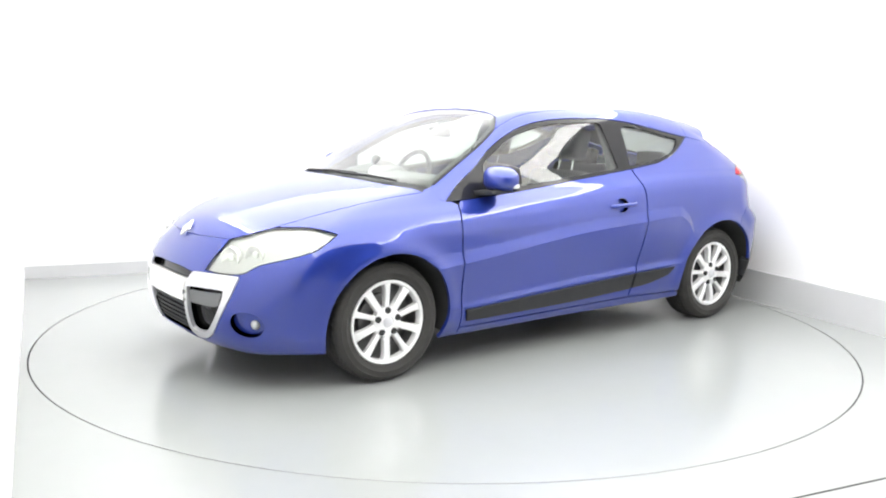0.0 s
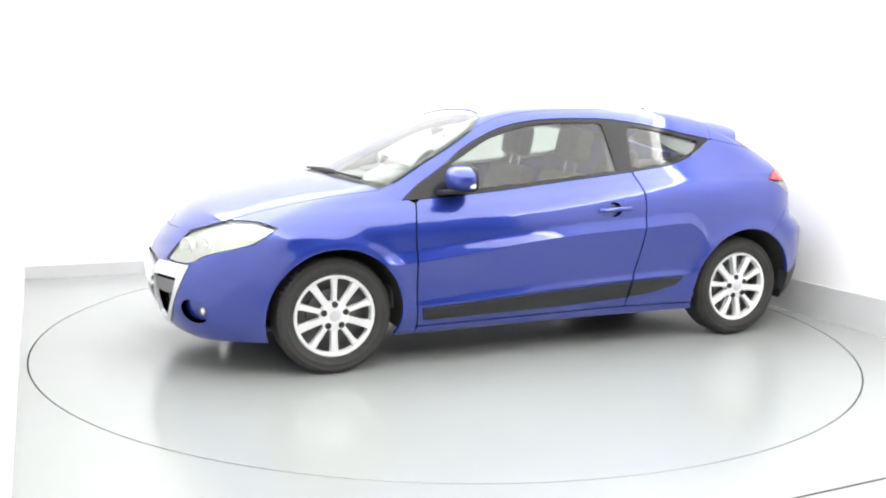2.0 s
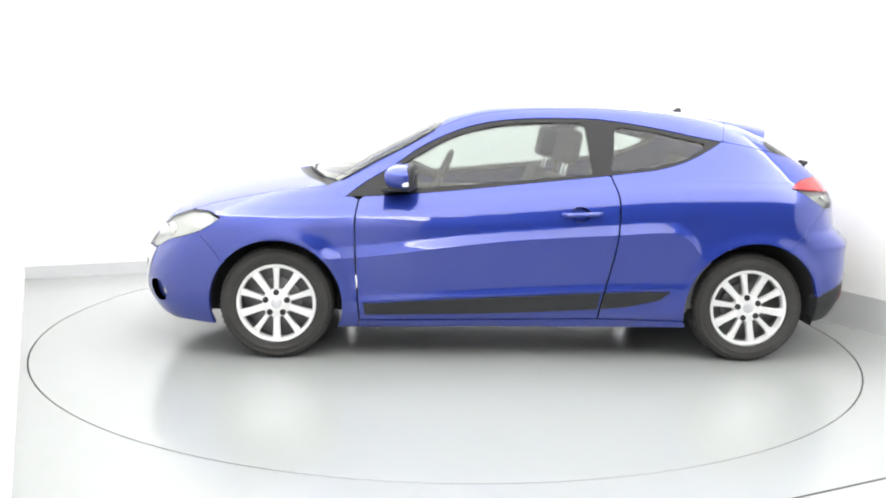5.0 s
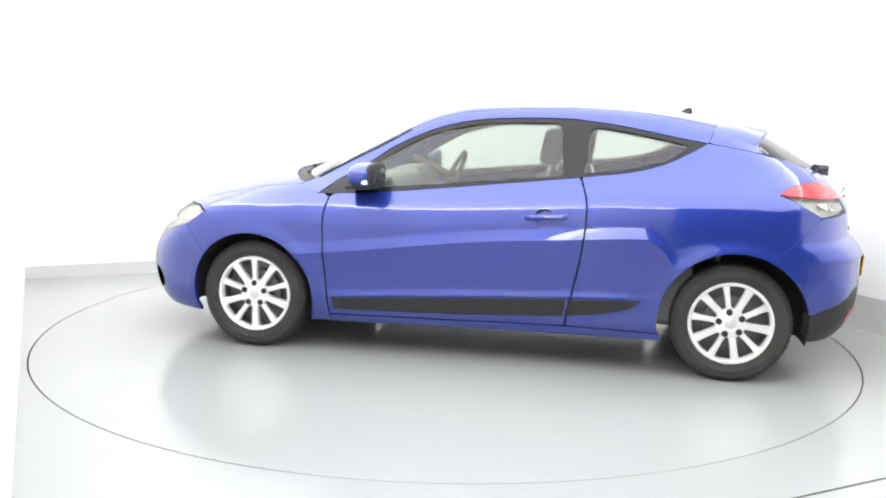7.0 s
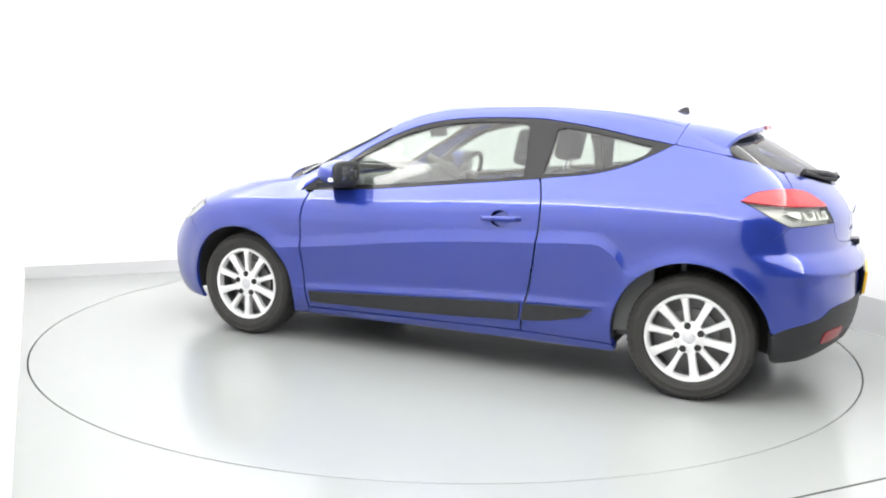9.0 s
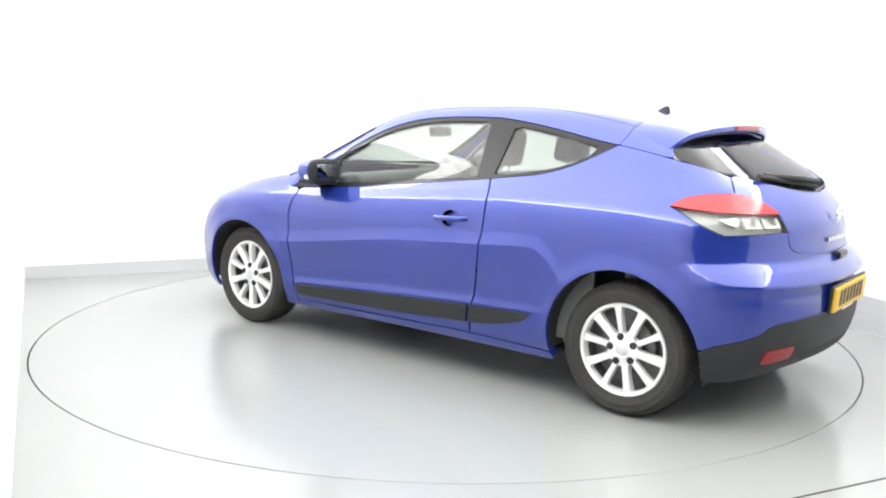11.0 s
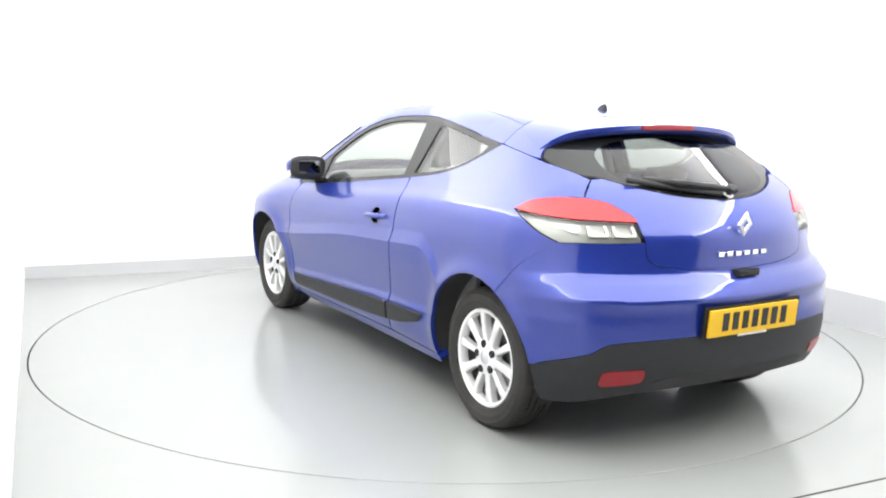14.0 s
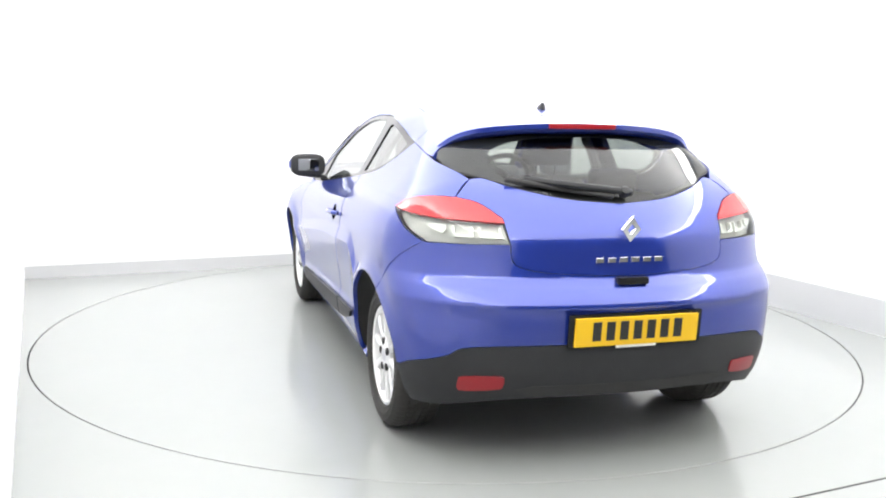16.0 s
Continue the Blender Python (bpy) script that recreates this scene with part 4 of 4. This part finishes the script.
# doors: mouldings, handles, mirrors
for s, dr in ((1, left_door), (-1, right_door)):
    side = (lambda q: q) if s > 0 else mirrored
    strip = curve(from_side((0.845, 0.328), (0.3, 0.360), (-0.466, 0.402))) + curve(from_side((-0.452, 0.306), (0.1, 0.278), (0.835, 0.264)))
    panel("moulding", "girth", side(strip), BLACK, dr, "black rubbing strip along the door", step=0.014, proud=0.014, gap=0.002, lip=0.018)
    strip = curve(from_side((-0.482, 0.403), (-0.70, 0.412), (-0.855, 0.412))) + curve(from_side((-0.80, 0.366), (-0.62, 0.325), (-0.468, 0.309)))
    panel("moulding", "girth", side(strip), BLACK, car, "black rubbing strip on the quarter panel", step=0.014, proud=0.014, gap=0.002, lip=0.018)
    c = from_side((-0.345, 0.835))[0]
    panel("handle_recess", "girth", side(handle_hole), PAINT, dr, "dished recess behind the handle", step=0.015, proud=-0.030, gap=0.0, lip=-0.028)
    grip = sweep([(c[0] + 0.105, s * (c[1] + 0.000), c[2] - 0.006), (c[0] + 0.085, s * (c[1] + 0.022), c[2] - 0.004), (c[0], s * (c[1] + 0.034), c[2] + 0.002), (c[0] - 0.085, s * (c[1] + 0.024), c[2] + 0.004), (c[0] - 0.105, s * (c[1] + 0.0), c[2] + 0.004)], 0.0125, 10)
    part("handle", grip, PAINT, dr, "body-coloured door handle", True)
    # mirror: shell, foot, indicator, glass
    def ellipsoid(rx, ry, rz, m, power=2.6):
        bm = bmesh.new()
        bmesh.ops.create_uvsphere(bm, u_segments=28, v_segments=18, radius=1.0)
        for v in bm.verts:
            d = v.co.copy()
            k = (abs(d.x) ** power + abs(d.y) ** power + abs(d.z) ** power) ** (1 / power)
            v.co = Vector((d.x / k * rx, d.y / k * ry, d.z / k * rz))
        bm.transform(m)
        return bm
    shell = ellipsoid(0.090, 0.106, 0.068, pose(0, 0, 0))
    for v in shell.verts:
        if v.co.x < -0.055:
            v.co.x = -0.055
        v.co.z *= 1 - 0.16 * (v.co.y / 0.106)
    shell.transform(pose(0.640, s * 0.862, 1.022, 0, 0, s * -9) if s > 0 else Matrix.Diagonal((1, -1, 1, 1)) @ pose(0.640, 0.862, 1.022, 0, 0, -9))
    mirror = part("door_mirror", shell, PAINT, dr, "blue door mirror with a black foot", True)
    part("mirror_glass", box(0.005, 0.128, 0.074, pose(0.562, s * 0.853, 1.024, 0, 3, s * -9), 0.002), MIRROR, mirror, "mirror glass", True)
    part("mirror_rim", ellipsoid(0.022, 0.108, 0.069, pose(0.584, s * 0.855, 1.023, 0, 0, s * -9), 3.5), BLACK, mirror, "black mirror rim", True)
    part("mirror_foot", box(0.15, 0.20, 0.026, pose(0.665, s * 0.815, 0.951, s * 6, 3, s * -4), 0.010, 2), BLACK, mirror, "black mirror foot", True)
    part("indicator", box(0.035, 0.030, 0.026, pose(0.618, s * 0.952, 0.990, 0, 0, s * -20), 0.008, 2), LAMP_WHITE, mirror, "small clear indicator in the mirror", True)

# wheels
def wheel_at(ax, s, phase):
    """A wheel whose outer face looks to the side s; built with its axle along z and then laid over."""
    lay = pose(ax, s * 0.715, TYRE_R, -90 * s, 0, 0)
    R = TYRE_R
    w = part("wheel", lathe([(0.10, -0.02), (0.205, -0.075), (0.210, -0.07), (0.210, 0.06), (0.204, 0.06), (0.198, -0.02), (0.10, -0.015)], 48, lay), DULL_METAL, car, "ten-spoke silver alloy wheel with a black tyre", True)
    prof = [(0.212, 0.078), (0.225, 0.094), (0.228, 0.0985), (0.231, 0.0975), (0.250, 0.104), (0.2535, 0.1062), (0.257, 0.1045), (0.278, 0.103), (0.2805, 0.1048), (0.284, 0.1005), (0.298, 0.094), (0.307, 0.080), (0.3115, 0.066)]
    for g in (0.045, 0.015, -0.015, -0.045):
        prof += [(0.312, g + 0.011), (0.312, g + 0.004), (0.304, g + 0.003), (0.304, g - 0.003), (0.312, g - 0.004)]
    prof += [(0.3115, -0.066), (0.307, -0.080), (0.298, -0.094), (0.278, -0.103), (0.250, -0.104), (0.225, -0.094), (0.212, -0.078)]
    tread = lathe(prof, 180)
    # cross grooves in the outer tread blocks
    for v in tread.verts:
        r = math.hypot(v.co.x, v.co.y)
        turn = round(math.degrees(math.atan2(v.co.y, v.co.x)) / 2) % 3
        if r > 0.3035 and turn == 0 and abs(v.co.z) > 0.02:
            v.co.x, v.co.y = v.co.x * 0.980, v.co.y * 0.980
    tread.transform(lay)
    part("tyre", tread, RUBBER, w, "black rubber tyre with fine tread", True)
    spokes = [lathe([(0.216, 0.074), (0.219, 0.086), (0.215, 0.092), (0.203, 0.090), (0.197, 0.080), (0.196, 0.05)], 72)]
    for k in range(10):
        bm = bmesh.new()
        wide = 0.0 if k % 2 == 0 else 0.0045
        prof2 = [(0.048, 0.0150 + wide, 0.080), (0.11, 0.0130 + wide, 0.084), (0.160, 0.0145 + wide, 0.086), (0.190, 0.0175 + wide, 0.085), (0.204, 0.0275 + wide, 0.082)]
        rows = []
        for r, hw, h in prof2:
            rows.append([bm.verts.new((r, y, z)) for y, z in ((-hw, h - 0.035), (-hw, h - 0.005), (-hw + 0.004, h), (-0.003, h + 0.001), (0.003, h + 0.001), (hw - 0.004, h), (hw, h - 0.005), (hw, h - 0.035))])
        for a, b in zip(rows, rows[1:]):
            for i in range(7):
                bm.faces.new((a[i], a[i + 1], b[i + 1], b[i]))
        bm.transform(pose(0, 0, 0, 0, 0, 36 * k + phase))
        spokes.append(bm)
    spokes.append(lathe([(0.030, 0.088), (0.034, 0.091), (0.064, 0.087), (0.078, 0.082), (0.080, 0.05)], 48))
    rim = join(*spokes)
    bmesh.ops.recalc_face_normals(rim, faces=rim.faces[:])
    rim.transform(lay)
    rim = part("rim", rim, ALLOY, w, "bright silver ten-spoke rim", True)
    part("hub_cap", lathe([(0.0005, 0.093), (0.024, 0.092), (0.030, 0.088), (0.031, 0.075)], 32, lay), SILVER, w, "silver hub cap", True)
    # raised dark discs give the shade of the bolt holes
    for k in range(5):
        c, d = math.cos(radians(72 * k + phase)), math.sin(radians(72 * k + phase))
        part("bolt_hole_disc", join(lathe([(0.0005, 0.0), (0.0135, 0.0), (0.0150, 0.0025), (0.0165, 0.0025), (0.0168, -0.006)], 20, lay @ pose(0.061 * c, 0.061 * d, 0.0892)),
                                tube(0.007, 0.007, 0.004, lay @ pose(0.061 * c, 0.061 * d, 0.0905), 6)), SEAL, w, "raised dark disc for a shaded bolt hole, with its bolt head", True)
    part("brake_disc", lathe([(0.06, 0.0), (0.135, 0.0), (0.135, 0.022), (0.06, 0.022), (0.06, 0.0)], 48, lay), DULL_METAL, w, "grey brake disc", True)
    return w


for ax in (AXLE, -AXLE):
    for s in (1, -1):
        wheel_at(ax, s, 270 if ax > 0 else 280)
        bm = bmesh.new()
        n, r = 30, (0.372 if ax > 0 else 0.388)
        rows = []
        for i in range(n + 1):
            a = radians(-9 + 204 * i / n)
            x, z = ax + r * math.cos(a), TYRE_R + r * math.sin(a)
            out = side_width(np.array([x]), np.array([z]))[0] - 0.016
            rows.append([bm.verts.new((x, s * y, z)) for y in (out, 0.56)])
        mid = bm.verts.new((ax, s * 0.56, TYRE_R))
        for p, q in zip(rows, rows[1:]):
            bm.faces.new((p[0], q[0], q[1], p[1]))
            bm.faces.new((p[1], q[1], mid))
        part("wheel_arch_liner", bm, SEAL, car, "black wheel arch liner", True)

# underside, exhaust
part("underbody", join(box(1.86, 1.50, 0.03, pose(0.0, 0, 0.215), 0.01), box(0.60, 1.05, 0.03, pose(1.35, 0, 0.20), 0.01), box(0.55, 1.05, 0.03, pose(-1.38, 0, 0.27), 0.01),
                       box(0.30, 0.95, 0.03, pose(1.80, 0, 0.215), 0.01), box(0.1, 1.0, 0.08, pose(-1.70, 0, 0.27, 0, 20, 0), 0.02)), SEAL, car, "black underside")
part("exhaust", join(sweep([(-0.8, -0.25, 0.19), (-1.3, -0.28, 0.20), (-1.70, -0.30, 0.215)], 0.028), tube(0.09, 0.09, 0.5, pose(-1.55, -0.05, 0.235, 90, 0, 0), 24, 0.02)), DULL_METAL, car, "grey exhaust pipe and silencer", True)

# cabin
def pillow(sx, sy, sz, m, bevel=0.05):
    return box(sx, sy, sz, m, bevel, 4)


def seat(y):
    st = part("seat", join(pillow(0.50, 0.50, 0.16, pose(0.07, y, 0.46, 0, -8, 0), 0.06), pillow(0.16, 0.50, 0.56, pose(-0.225, y, 0.745, 0, -18, 0), 0.06)), CLOTH, car, "charcoal cloth front seat", True)
    part("headrest", pillow(0.115, 0.28, 0.20, pose(-0.335, y, 1.185, 0, -12, 0), 0.045), CLOTH, st, "", True)
    for d in (-0.06, 0.06):
        part("headrest_post", tube(0.007, 0.007, 0.16, pose(-0.325, y + d, 1.07, 0, -14, 0), 10), CHROME, st, "", True)


for y in (0.37, -0.37):
    seat(y)
bench = part("rear_seat", join(pillow(0.50, 1.18, 0.16, pose(-0.82, 0, 0.46, 0, -8, 0), 0.05), pillow(0.15, 1.18, 0.55, pose(-1.10, 0, 0.74, 0, -22, 0), 0.05)), CLOTH, car, "charcoal cloth rear bench", True)
for y in (0.33, -0.33):
    part("headrest", pillow(0.09, 0.24, 0.13, pose(-1.20, y, 1.055, 0, -16, 0), 0.035), CLOTH, bench, "", True)
dash = part("dashboard", join(pillow(0.50, 1.34, 0.22, pose(0.80, 0, 0.86, 0, 10, 0), 0.08), pillow(0.22, 0.40, 0.10, pose(0.66, -0.37, 0.965, 0, 8, 0), 0.04)), CABIN, car, "dark grey dashboard", True)
ringpts = [(0.0, 0.185 * math.cos(2 * math.pi * i / 28), 0.185 * math.sin(2 * math.pi * i / 28)) for i in range(28)]
tilt = pose(0.385, -0.37, 0.935, 0, -24, 0)
wheel_ring = sweep(ringpts, 0.016, 10, True)
wheel_ring.transform(tilt)
steer = part("steering_wheel", join(wheel_ring, box(0.05, 0.13, 0.10, tilt, 0.02), *[box(0.02, 0.14, 0.03, tilt @ pose(0, d * 0.11, 0), 0.008) for d in (-1, 1)], tube(0.03, 0.03, 0.3, tilt @ pose(0.16, 0, 0, 0, 90, 0), 16)), SEAL, car, "black steering wheel", True)
part("cabin_tub", join(box(2.1, 1.36, 0.03, pose(-0.15, 0, 0.27), 0.01), *[box(2.0, 0.03, 0.58, pose(-0.12, s * 0.715, 0.58, s * 3, 0, 0), 0.01) for s in (-1, 1)], box(0.03, 1.30, 0.62, pose(-1.25, 0, 0.60), 0.01), box(0.03, 1.34, 0.5, pose(0.95, 0, 0.55), 0.01)),
     CABIN, car, "dark grey cabin trim")
part("parcel_shelf", box(0.46, 1.12, 0.025, pose(-1.45, 0, 0.965), 0.01), CABIN, car, "dark parcel shelf")
part("boot_lining", join(box(0.62, 1.10, 0.03, pose(-1.55, 0, 0.45), 0.01), box(0.03, 1.0, 0.42, pose(-1.84, 0, 0.70), 0.01)), CABIN, car, "dark boot lining")
panel("headlining", "girth", both(header[::-1] + roof_edge[1:] + hatch_top[1:]), LINING, car, "pale grey headlining", step=0.06, proud=-0.035, gap=0.0, lip=0)
for s in (1, -1):
    part("pillar_trim", sweep([(-0.44, s * 0.69, 0.90), (-0.45, s * 0.60, 1.15), (-0.46, s * 0.50, 1.32)], 0.026, 8), CABIN, car, "dark pillar trim", True)
part("inner_mirror", join(pillow(0.03, 0.20, 0.06, pose(0.42, 0, 1.245, 0, 10, 0), 0.012), tube(0.008, 0.008, 0.07, pose(0.43, 0, 1.29), 8)), SEAL, car, "black inside mirror", True)
part("engine_block", box(0.70, 1.0, 0.30, pose(1.50, 0, 0.50), 0.03), SEAL, car, "black shape under the bonnet")
def motions():
    rows = []
    for i in range(17):
        turn = 217.16 - 6.857 * i
        rows.append((i, pose(0, 0, 0, 0, 0, turn) @ pose(-0.346, 0.0, 0)))
    walk(car, rows)


motions()
